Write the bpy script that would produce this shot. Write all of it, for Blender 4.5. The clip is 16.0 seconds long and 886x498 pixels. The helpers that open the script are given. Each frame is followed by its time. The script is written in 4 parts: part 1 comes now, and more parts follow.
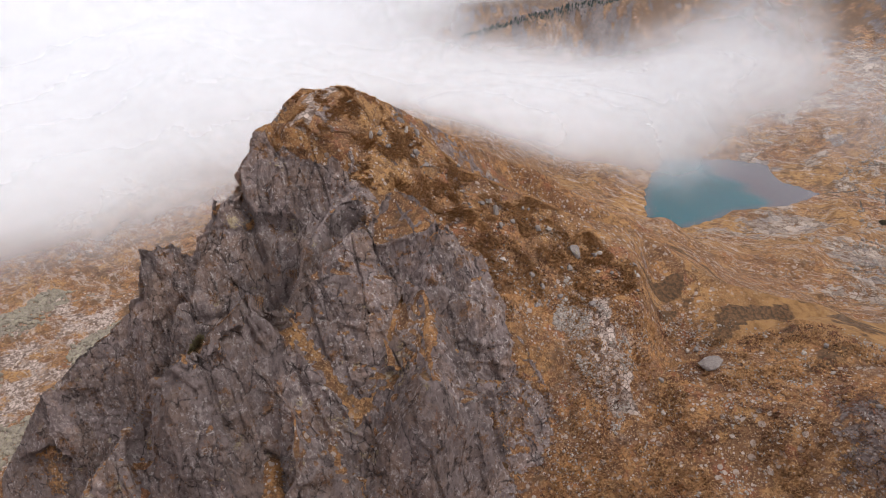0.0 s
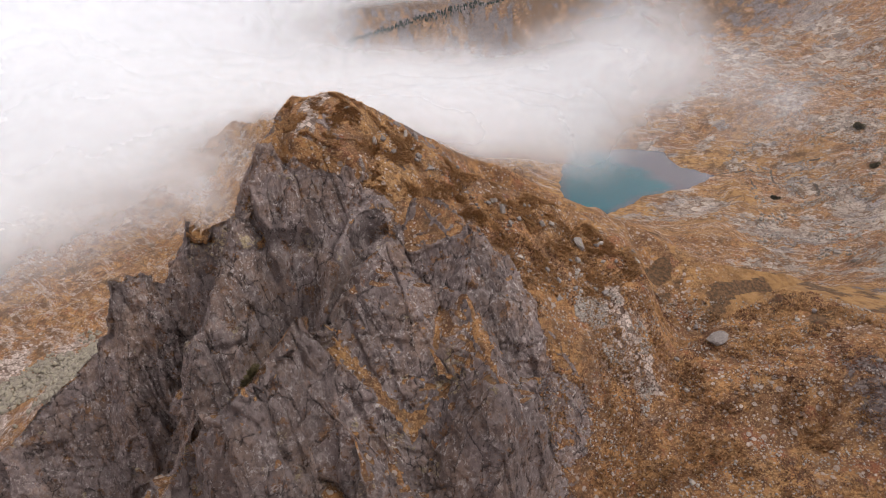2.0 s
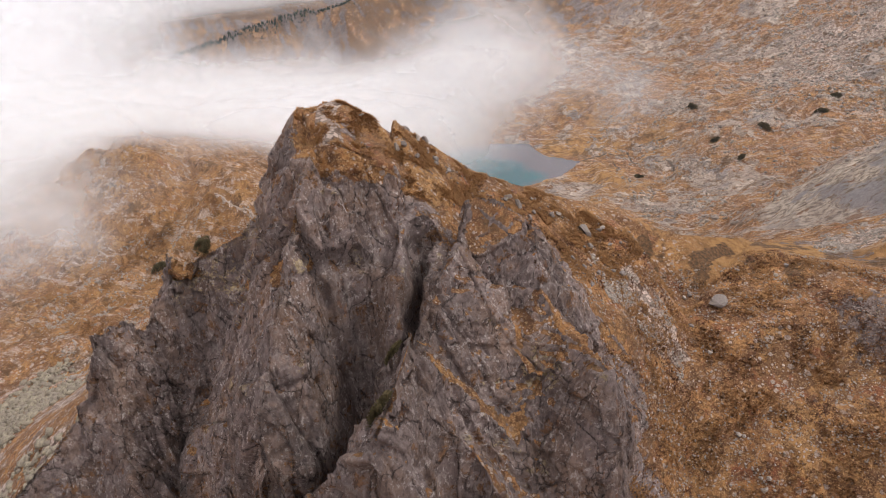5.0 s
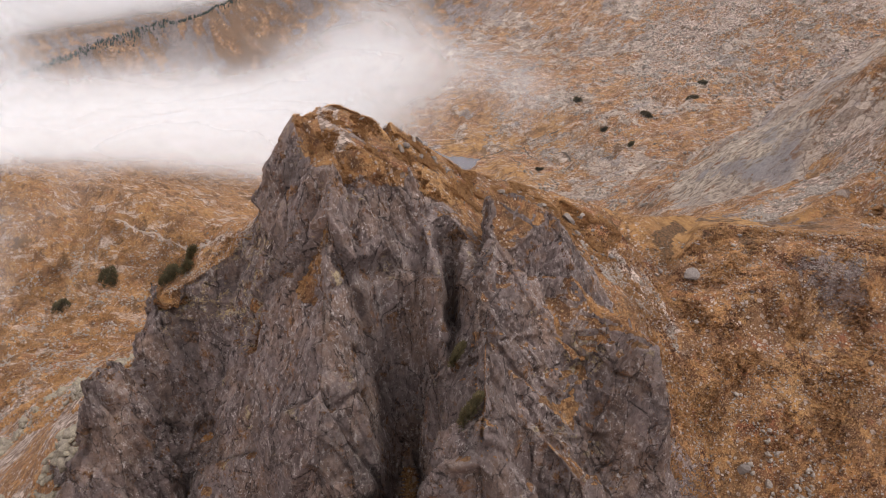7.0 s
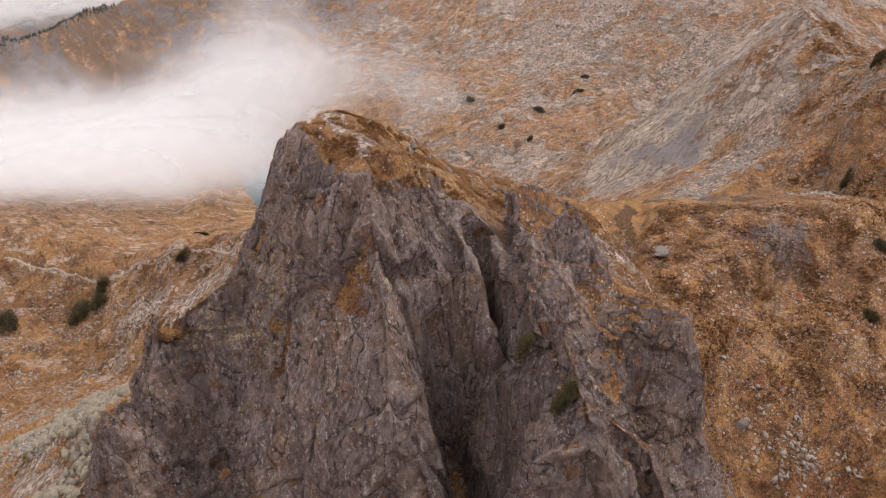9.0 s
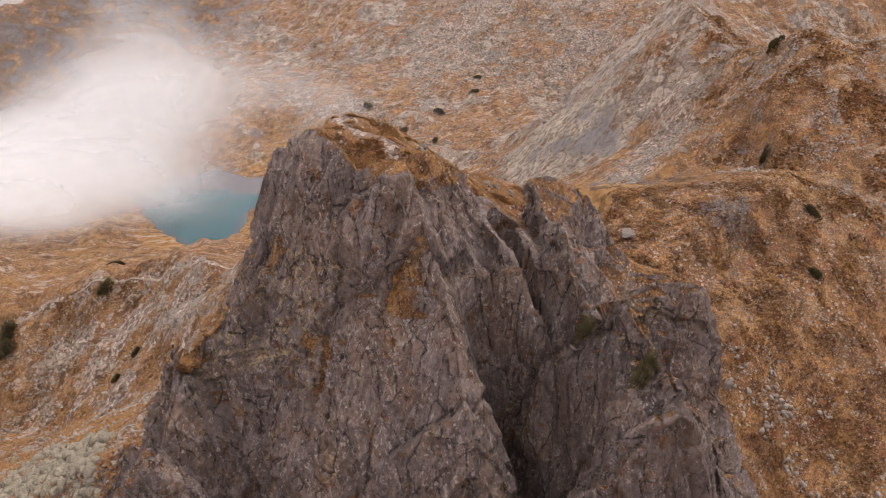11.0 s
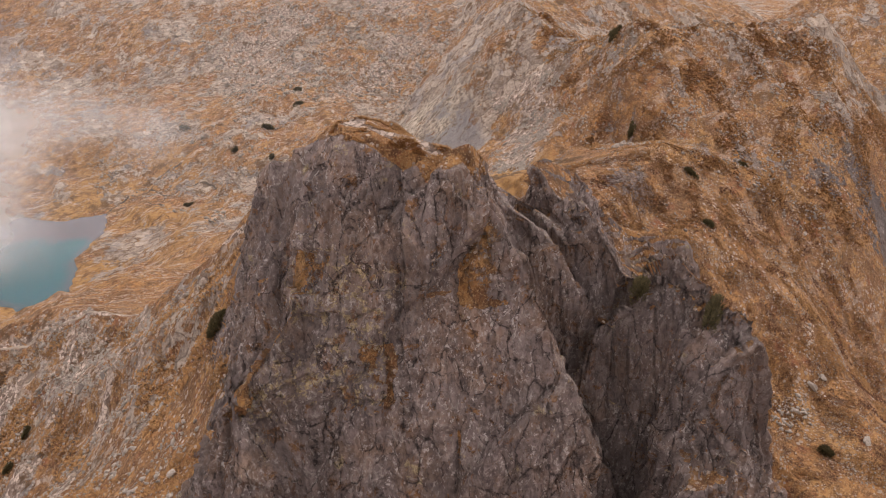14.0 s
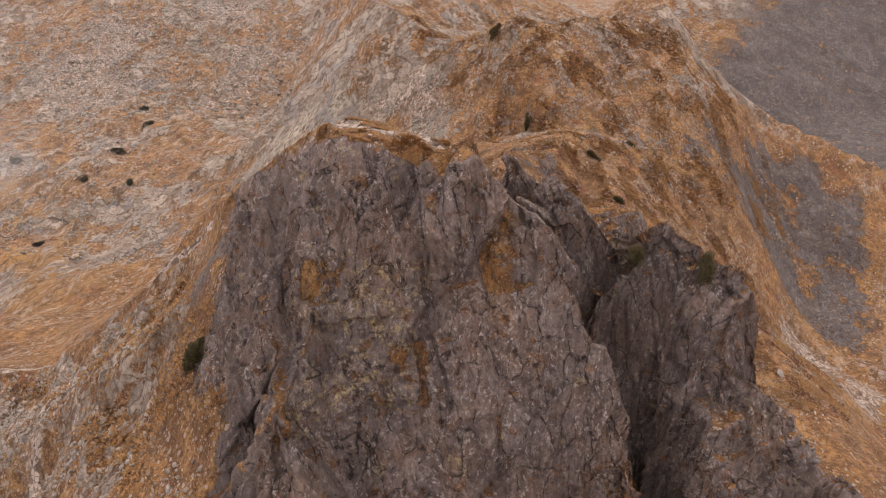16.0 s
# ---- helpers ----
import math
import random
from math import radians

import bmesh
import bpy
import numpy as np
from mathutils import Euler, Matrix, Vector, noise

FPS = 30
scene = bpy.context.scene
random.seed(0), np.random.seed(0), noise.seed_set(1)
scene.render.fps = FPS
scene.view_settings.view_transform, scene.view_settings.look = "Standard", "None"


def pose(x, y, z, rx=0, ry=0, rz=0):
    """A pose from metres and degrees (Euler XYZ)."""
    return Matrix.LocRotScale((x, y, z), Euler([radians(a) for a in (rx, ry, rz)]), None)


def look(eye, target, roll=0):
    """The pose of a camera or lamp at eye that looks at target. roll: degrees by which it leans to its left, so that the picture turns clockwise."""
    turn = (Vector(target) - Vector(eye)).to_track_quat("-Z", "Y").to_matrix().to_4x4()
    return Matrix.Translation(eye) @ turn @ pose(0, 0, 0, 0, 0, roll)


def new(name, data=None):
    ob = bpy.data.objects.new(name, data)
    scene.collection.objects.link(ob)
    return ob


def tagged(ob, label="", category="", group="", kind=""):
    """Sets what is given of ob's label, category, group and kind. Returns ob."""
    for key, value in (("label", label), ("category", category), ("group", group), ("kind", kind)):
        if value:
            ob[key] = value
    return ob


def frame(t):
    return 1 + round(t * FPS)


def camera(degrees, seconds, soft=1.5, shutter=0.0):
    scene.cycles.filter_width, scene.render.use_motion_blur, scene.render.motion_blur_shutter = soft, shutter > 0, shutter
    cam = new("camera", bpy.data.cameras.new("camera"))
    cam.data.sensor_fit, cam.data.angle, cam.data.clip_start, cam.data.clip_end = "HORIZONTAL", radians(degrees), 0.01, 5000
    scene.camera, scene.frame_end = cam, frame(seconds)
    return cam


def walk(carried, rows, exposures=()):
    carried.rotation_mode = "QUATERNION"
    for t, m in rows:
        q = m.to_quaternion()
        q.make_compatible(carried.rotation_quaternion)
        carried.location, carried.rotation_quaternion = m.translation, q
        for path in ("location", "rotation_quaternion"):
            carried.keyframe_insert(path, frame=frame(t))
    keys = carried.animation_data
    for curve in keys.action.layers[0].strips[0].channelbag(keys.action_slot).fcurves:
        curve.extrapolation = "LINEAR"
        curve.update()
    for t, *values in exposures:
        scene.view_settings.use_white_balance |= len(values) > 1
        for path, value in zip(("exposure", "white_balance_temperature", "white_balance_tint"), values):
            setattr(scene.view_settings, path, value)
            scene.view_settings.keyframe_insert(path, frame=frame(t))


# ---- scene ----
cam = camera(68.1, 16.0, 1.0)
METRES, EYE, TILT, LEAN, TURN = 120.0, 100.0, -28.0, 1.0, 0.0
ROWS = [
    (0.0, 0.0, 0.0, 0.0, 0.0, 0.0, -0.0),
    (0.5, -0.0284, 0.0028, 0.0002, -2.45, 0.06, 1.22),
    (1.0, -0.0595, 0.0071, 0.0011, -5.15, 0.05, 2.61),
    (1.5, -0.0883, 0.0121, 0.0025, -7.31, 0.02, 3.69),
    (2.0, -0.1195, 0.0192, 0.0048, -9.59, -0.08, 4.82),
    (2.5, -0.1478, 0.0267, 0.0074, -11.67, -0.21, 5.88),
    (3.0, -0.1783, 0.0362, 0.0107, -14.05, -0.39, 7.06),
    (3.5, -0.206, 0.046, 0.0141, -16.41, -0.63, 8.21),
    (6.0, -0.3441, 0.1111, 0.0399, -29.0, -2.54, 14.19),
    (6.5, -0.3686, 0.1268, 0.0463, -31.82, -3.17, 15.41),
    (7.0, -0.3942, 0.1449, 0.0541, -34.94, -3.93, 16.72),
    (7.5, -0.417, 0.1626, 0.0618, -37.84, -4.68, 17.92),
    (8.0, -0.4408, 0.1827, 0.0706, -40.86, -5.52, 19.13),
    (8.5, -0.4618, 0.2022, 0.0795, -43.63, -6.35, 20.15),
    (9.0, -0.4836, 0.2243, 0.0895, -46.57, -7.26, 21.21),
    (11.5, -0.5699, 0.3413, 0.1438, -61.65, -12.64, 25.65),
    (12.0, -0.5842, 0.3682, 0.1564, -64.84, -13.89, 26.38),
    (12.5, -0.596, 0.3938, 0.1682, -68.23, -15.27, 27.06),
    (13.0, -0.6076, 0.4221, 0.1815, -71.81, -16.76, 27.68),
    (13.5, -0.6167, 0.4485, 0.1944, -75.45, -18.34, 28.27),
    (14.0, -0.6245, 0.4779, 0.2084, -79.85, -20.3, 28.81),
    (14.5, -0.63, 0.5052, 0.2216, -84.34, -22.34, 29.21),
    (15.0, -0.634, 0.5352, 0.2362, -88.99, -24.47, 29.5),
    (15.5, -0.636, 0.5633, 0.2499, -92.93, -26.26, 29.62),
    (16.0, -0.6361, 0.5935, 0.2644, -96.79, -28.02, 29.65),
]
walk(cam, [(t, pose(0, 0, EYE, TILT, LEAN, TURN) @ pose(METRES * x, METRES * y, METRES * z, 90 + pitch, roll, yaw)) for t, x, y, z, yaw, pitch, roll in ROWS], [(0, -0.18, 6250, 10), (3, -0.18, 6450, 10), (6.5, -0.04, 6550, 11), (9, -0.05, 6650, 12), (13, -0.03, 6850, 13), (16, -0.02, 6900, 13)])

# ---- light: thin overcast, a wide pale sun behind it ----
SUN_UP, SUN_ROUND = radians(56), radians(105)
world = bpy.data.worlds.new("overcast_sky")
scene.world = world
world.use_nodes = True
wn, wl = world.node_tree.nodes, world.node_tree.links
wn.clear()
sky = wn.new("ShaderNodeTexSky")
sky.sky_type, sky.sun_disc, sky.sun_elevation, sky.sun_rotation = "NISHITA", False, SUN_UP, SUN_ROUND
sky.air_density, sky.dust_density, sky.altitude = 1.0, 2.0, 2000
sky_bg, veil_bg, sky_mix, sky_out = (wn.new(k) for k in ("ShaderNodeBackground", "ShaderNodeBackground", "ShaderNodeMixShader", "ShaderNodeOutputWorld"))
sky_bg.inputs["Strength"].default_value = 0.12
veil_bg.inputs["Color"].default_value = (1.0, 0.955, 0.962, 1)
veil_bg.inputs["Strength"].default_value = 1.22
sky_mix.inputs[0].default_value = 0.9
wl.new(sky.outputs[0], sky_bg.inputs["Color"])
wl.new(sky_bg.outputs[0], sky_mix.inputs[1])
wl.new(veil_bg.outputs[0], sky_mix.inputs[2])
wl.new(sky_mix.outputs[0], sky_out.inputs["Surface"])
sun = new("sun", bpy.data.lights.new("sun", "SUN"))
sun.data.energy, sun.data.angle, sun.data.color = 1.85, radians(10), (1.0, 0.96, 0.91)
sun.matrix_world = look((0, 0, 300), Vector((0, 0, 300)) - Vector((math.sin(SUN_ROUND) * math.cos(SUN_UP), math.cos(SUN_ROUND) * math.cos(SUN_UP), math.sin(SUN_UP))))
scene.cycles.transparent_max_bounces = 40


# ---- materials ----
class Shade:
    """A small builder of node materials."""

    def __init__(self, name, rough=0.9):
        self.mat = bpy.data.materials.new(name)
        self.mat.use_nodes = True
        self.tree = self.mat.node_tree
        self.bsdf = self.tree.nodes["Principled BSDF"]
        self.bsdf.inputs["Roughness"].default_value = rough
        self.bsdf.inputs["Specular IOR Level"].default_value = 0.25
        self.geo = self.tree.nodes.new("ShaderNodeNewGeometry")
        self.pos = self.geo.outputs["Position"]

    def node(self, kind):
        return self.tree.nodes.new(kind)

    def link(self, a, b):
        self.tree.links.new(a, b)

    def put(self, socket, value):
        if isinstance(value, bpy.types.NodeSocket):
            self.link(value, socket)
        elif isinstance(value, tuple) and len(value) == 3 and socket.type == "RGBA":
            socket.default_value = (*value, 1)
        else:
            socket.default_value = value

    def stretch(self, sx, sy, sz, turn=(0, 0, 0), source=None):
        n = self.node("ShaderNodeMapping")
        self.link(source or self.pos, n.inputs["Vector"])
        n.inputs["Scale"].default_value = (sx, sy, sz)
        n.inputs["Rotation"].default_value = [radians(a) for a in turn]
        return n.outputs[0]

    def along(self, turn, long, short):
        """Positions drawn out along a direction on the plan."""
        n = self.node("ShaderNodeMapping")
        n.vector_type = "TEXTURE"
        self.link(self.pos, n.inputs["Vector"])
        n.inputs["Scale"].default_value = (long, short, short)
        n.inputs["Rotation"].default_value = (0, 0, radians(turn))
        return n.outputs[0]

    def noise(self, size, detail=4, rough=0.55, where=None, warp=0.0, ridged=False):
        n = self.node("ShaderNodeTexNoise")
        self.link(where or self.pos, n.inputs["Vector"])
        n.inputs["Scale"].default_value = 1 / size
        n.inputs["Detail"].default_value, n.inputs["Roughness"].default_value, n.inputs["Distortion"].default_value = detail, rough, warp
        if ridged:
            n.noise_type, n.normalize = "RIDGED_MULTIFRACTAL", True
        return n.outputs["Fac"]

    def cells(self, size, kind="F1", out="Distance", where=None):
        n = self.node("ShaderNodeTexVoronoi")
        n.feature = kind
        self.link(where or self.pos, n.inputs["Vector"])
        n.inputs["Scale"].default_value = 1 / size
        return n.outputs[out]

    def ramp(self, value, lo, hi, a=0.0, b=1.0):
        n = self.node("ShaderNodeMapRange")
        n.interpolation_type = "SMOOTHSTEP"
        self.put(n.inputs["Value"], value)
        n.inputs["From Min"].default_value, n.inputs["From Max"].default_value = lo, hi
        n.inputs["To Min"].default_value, n.inputs["To Max"].default_value = a, b
        return n.outputs[0]

    def calc(self, op, a, b=0.0, clamp=False):
        n = self.node("ShaderNodeMath")
        n.operation, n.use_clamp = op, clamp
        self.put(n.inputs[0], a)
        self.put(n.inputs[1], b)
        return n.outputs[0]

    def mix(self, fac, a, b, blend="MIX"):
        n = self.node("ShaderNodeMix")
        n.data_type, n.blend_type = "RGBA", blend
        self.put(n.inputs["Factor"], fac)
        self.put(n.inputs["A"], a)
        self.put(n.inputs["B"], b)
        return n.outputs["Result"]

    def attr(self, name):
        n = self.node("ShaderNodeAttribute")
        n.attribute_name = name
        return n.outputs["Fac"]

    def bump(self, height, strength, distance, after=None):
        n = self.node("ShaderNodeBump")
        self.put(n.inputs["Height"], height)
        n.inputs["Strength"].default_value, n.inputs["Distance"].default_value = strength, distance
        if after is not None:
            self.link(after, n.inputs["Normal"])
        return n.outputs[0]

    def done(self, colour, normal=None, rough=None):
        self.put(self.bsdf.inputs["Base Color"], colour)
        if normal is not None:
            self.link(normal, self.bsdf.inputs["Normal"])
        if rough is not None:
            self.put(self.bsdf.inputs["Roughness"], rough)
        return self.mat


def bent_place(s, amount, size, sx=1.0, sy=1.0, sz=1.0, turn=(0, 0, 0)):
    """Positions wandering a little, then stretched, so that cells and joints are not too regular."""
    wander, shift, bent = s.node("ShaderNodeTexNoise"), s.node("ShaderNodeVectorMath"), s.node("ShaderNodeVectorMath")
    wander.inputs["Scale"].default_value, wander.inputs["Detail"].default_value = 1 / size, 5
    s.link(s.pos, wander.inputs["Vector"])
    shift.operation, bent.operation = "SCALE", "ADD"
    s.link(wander.outputs["Color"], shift.inputs[0])
    shift.inputs["Scale"].default_value = amount
    s.link(s.pos, bent.inputs[0])
    s.link(shift.outputs[0], bent.inputs[1])
    return s.stretch(sx, sy, sz, turn, bent.outputs[0])


def stones(s, size, clump, much, turn):
    """Cover by separate stones of about one size, thicker in some places."""
    place = bent_place(s, size * 0.5, size, 1, 1, 1, (0, 0, turn))
    near = s.cells(size, where=place)
    own = s.cells(size, out="Color", where=place)
    mask = s.ramp(s.calc("ADD", near, s.calc("MULTIPLY", own, 0.35)), 0.4, 0.46, 1, 0)
    return s.calc("MULTIPLY", mask, s.ramp(s.noise(clump, 6, 0.7), 0.62 - much, 0.7 - much)), own


def rock_colour(s, pale):
    """Purplish-brown schist in tall slabs, with lichen, rust, seams of soil and fine cracks; returns colour and relief."""
    grain = s.noise(0.5, 6, 0.8)
    streak = s.noise(1.0, 7, 0.76, s.stretch(1.5, 1.5, 0.32), 0.3)
    chips = s.noise(0.9, 8, 0.72, s.stretch(1.2, 1.2, 0.6), 0.3)
    broad = s.noise(5.0, 7, 0.66, warp=0.6)
    slab_place = bent_place(s, 1.6, 2.6, 1.0, 1.0, 0.3)
    chip_place = bent_place(s, 0.6, 0.9, 1.1, 0.9, 0.42)
    big_block, small_block = s.cells(2.3, out="Color", where=slab_place), s.cells(0.7, out="Color", where=chip_place)
    big_edge, small_edge = s.cells(2.3, "DISTANCE_TO_EDGE", where=slab_place), s.cells(0.7, "DISTANCE_TO_EDGE", where=chip_place)
    tone = s.calc("ADD", s.calc("MULTIPLY", grain, 0.75), s.calc("ADD", s.calc("MULTIPLY", streak, 0.6), s.calc("ADD", s.calc("MULTIPLY", big_block, 0.16), s.calc("MULTIPLY", small_block, 0.14))))
    light = s.ramp(tone, 0.56, 1.06)
    c = s.mix(light, (0.115, 0.086, 0.082), (0.33, 0.256, 0.24))
    c = s.mix(s.ramp(broad, 0.47, 0.6, 0, 0.75), c, s.mix(light, (0.125, 0.08, 0.062), (0.34, 0.232, 0.182)))
    c = s.mix(s.ramp(s.noise(7.0, 6, 0.7, s.stretch(1, 1, 0.6)), 0.55, 0.63, 0, 0.6), c, s.mix(light, (0.17, 0.107, 0.082), (0.44, 0.305, 0.24)))
    c = s.mix(s.calc("MULTIPLY", s.ramp(chips, 0.36, 0.45, 0.7, 0), s.ramp(s.noise(3.6, 5, 0.65), 0.44, 0.56, 0.1, 1)), c, (0.09, 0.067, 0.064))
    rust = s.noise(2.2, 8, 0.76, s.stretch(1.2, 1.2, 0.55), 0.4)
    c = s.mix(s.ramp(rust, 0.58, 0.63, 0, 0.8), c, s.mix(s.ramp(grain, 0.38, 0.62), (0.1, 0.046, 0.027), (0.32, 0.16, 0.085)))
    c = s.mix(s.ramp(s.noise(3.0, 8, 0.76, s.stretch(0.8, 0.8, 1.1)), 0.61, 0.645, 0, 0.85), c, s.mix(s.ramp(grain, 0.35, 0.65), (0.26, 0.19, 0.1), (0.6, 0.48, 0.3)))
    crust = s.calc("ADD", s.noise(1.3, 8, 0.76, s.stretch(1, 1, 1.5)), s.calc("MULTIPLY", s.attr("lichen"), 0.14))
    c = s.mix(s.ramp(crust, 0.65, 0.69, 0, 0.9), c, s.mix(s.ramp(grain, 0.36, 0.62), (0.21, 0.14, 0.07), (0.62, 0.48, 0.28)))
    fleck = s.calc("MULTIPLY", s.ramp(s.noise(0.42, 4, 0.75, s.stretch(1, 1, 0.7)), 0.56, 0.6), s.ramp(s.noise(2.4, 6, 0.72), 0.43, 0.53))
    c = s.mix(s.calc("MULTIPLY", fleck, 0.85), c, (0.56, 0.49, 0.46))
    soil = s.noise(2.4, 8, 0.76, s.stretch(1, 1, 1.2))
    c = s.mix(s.ramp(soil, 0.57, 0.6, 0, 0.9), c, s.mix(s.ramp(grain, 0.38, 0.6), (0.085, 0.045, 0.028), (0.3, 0.15, 0.065)))
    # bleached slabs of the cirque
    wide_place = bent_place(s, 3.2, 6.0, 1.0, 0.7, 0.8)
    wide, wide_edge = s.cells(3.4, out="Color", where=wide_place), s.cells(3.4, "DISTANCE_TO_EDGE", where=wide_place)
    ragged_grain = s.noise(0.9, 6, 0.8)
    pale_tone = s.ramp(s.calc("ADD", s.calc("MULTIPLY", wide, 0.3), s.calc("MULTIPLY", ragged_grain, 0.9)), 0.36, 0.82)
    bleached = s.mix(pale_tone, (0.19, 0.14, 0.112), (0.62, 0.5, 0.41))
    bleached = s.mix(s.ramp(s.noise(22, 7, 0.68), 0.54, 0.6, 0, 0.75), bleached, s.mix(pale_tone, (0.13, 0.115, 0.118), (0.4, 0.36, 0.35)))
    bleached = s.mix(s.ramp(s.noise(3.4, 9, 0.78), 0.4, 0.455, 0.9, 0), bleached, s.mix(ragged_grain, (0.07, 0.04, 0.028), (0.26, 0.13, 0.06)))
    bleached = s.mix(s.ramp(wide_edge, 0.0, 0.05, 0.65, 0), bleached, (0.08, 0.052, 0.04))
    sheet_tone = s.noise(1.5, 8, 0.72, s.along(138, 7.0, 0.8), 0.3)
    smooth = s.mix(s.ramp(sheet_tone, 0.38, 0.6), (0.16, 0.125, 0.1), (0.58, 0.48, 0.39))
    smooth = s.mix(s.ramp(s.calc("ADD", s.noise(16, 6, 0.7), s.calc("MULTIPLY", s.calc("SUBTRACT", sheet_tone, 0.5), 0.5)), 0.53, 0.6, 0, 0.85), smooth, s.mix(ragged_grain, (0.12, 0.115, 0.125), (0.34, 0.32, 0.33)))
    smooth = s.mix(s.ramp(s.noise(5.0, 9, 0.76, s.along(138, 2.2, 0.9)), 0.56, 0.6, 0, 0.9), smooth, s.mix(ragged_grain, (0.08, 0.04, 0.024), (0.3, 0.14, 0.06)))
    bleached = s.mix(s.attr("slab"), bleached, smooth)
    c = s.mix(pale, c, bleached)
    # shade of the far flank, south crags and far ridge, painted into the colour
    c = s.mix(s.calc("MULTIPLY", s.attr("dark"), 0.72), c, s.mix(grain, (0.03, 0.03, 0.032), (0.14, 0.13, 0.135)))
    ragged = s.calc("MULTIPLY", s.calc("SUBTRACT", grain, 0.5), 0.12)
    joint = s.calc("MULTIPLY", s.ramp(s.calc("ADD", big_edge, ragged), -0.005, 0.025), s.ramp(s.calc("ADD", small_edge, ragged), -0.01, 0.04, 0.55, 1))
    joint = s.calc("MAXIMUM", joint, s.calc("MAXIMUM", s.ramp(s.noise(3.0, 4, 0.6), 0.54, 0.6), s.calc("MULTIPLY", pale, 0.8)))
    worn = s.calc("MULTIPLY", s.ramp(small_edge, 0.05, 0.13, 1, 0), s.calc("MULTIPLY", s.ramp(s.noise(1.3, 5, 0.7), 0.5, 0.57), s.calc("SUBTRACT", 1.0, pale)))
    c = s.mix(s.calc("MULTIPLY", worn, 0.5), c, (0.48, 0.4, 0.37))
    tall = s.cells(4.2, out="Color", where=bent_place(s, 3.0, 5.0, 1.0, 1.0, 0.35))
    c = s.mix(s.calc("MULTIPLY", s.ramp(tall, 0.25, 0.75, 0.38, 0), s.calc("SUBTRACT", 1.0, pale)), c, (0.085, 0.066, 0.064))
    c = s.mix(joint, s.mix(0.72, c, (0.036, 0.027, 0.027)), c)
    relief = s.calc("ADD", s.calc("MULTIPLY", grain, 0.5), s.calc("ADD", s.calc("MULTIPLY", joint, 0.35), s.calc("MULTIPLY", chips, 0.9)))
    return c, s.calc("ADD", relief, s.calc("ADD", s.calc("MULTIPLY", big_block, 0.35), s.calc("ADD", s.calc("MULTIPLY", streak, 0.6), s.calc("MULTIPLY", small_block, 0.2))))


def turf_colour(s):
    """Autumn alpine turf: ochre grass, rusty bilberry, dark heath, bare brown soil and many small pale stones."""
    big = s.noise(17, 6, 0.62, warp=0.6)
    mid = s.noise(3.2, 7, 0.72, warp=0.4)
    small = s.noise(0.8, 8, 0.78)
    tiny = s.noise(0.2, 5, 0.74)
    c = s.mix(s.ramp(mid, 0.4, 0.6), (0.25, 0.116, 0.057), (0.5, 0.246, 0.094))
    c = s.mix(s.ramp(big, 0.48, 0.6, 0, 0.65), c, s.mix(mid, (0.4, 0.21, 0.08), (0.6, 0.34, 0.14)))
    c = s.mix(s.ramp(s.noise(6.5, 8, 0.74, warp=0.5), 0.5, 0.57, 0, 0.8), c, (0.2, 0.1, 0.055))
    c = s.mix(s.ramp(s.noise(4.6, 7, 0.76, s.stretch(1, 1, 1, (0, 0, 40))), 0.54, 0.62, 0, 0.7), c, (0.3, 0.1, 0.055))
    c = s.mix(s.ramp(small, 0.4, 0.52, 0.8, 0), c, (0.115, 0.058, 0.034))
    c = s.mix(s.ramp(s.noise(1.4, 8, 0.78, s.stretch(1, 1, 1, (0, 0, 15))), 0.43, 0.5, 0.6, 0), c, (0.155, 0.08, 0.045))
    c = s.mix(s.ramp(tiny, 0.53, 0.61, 0, 0.7), c, (0.56, 0.37, 0.2))
    height = s.calc("ADD", s.calc("MULTIPLY", small, 1.0), s.calc("MULTIPLY", tiny, 0.4))
    for size, clump, much, turn in ((0.5, 5.0, 0.16, 12), (0.95, 8.0, 0.14, 50), (2.2, 26.0, 0.12, 77)):
        mask, own = stones(s, size, clump, much, turn)
        if size > 2:
            mask = s.calc("MULTIPLY", mask, s.attr("pale"))
        c = s.mix(mask, c, s.mix(own, (0.36, 0.265, 0.215), (0.78, 0.64, 0.55)))
        height = s.calc("ADD", height, s.calc("MULTIPLY", mask, 0.35 + 0.3 * size))
    return c, height


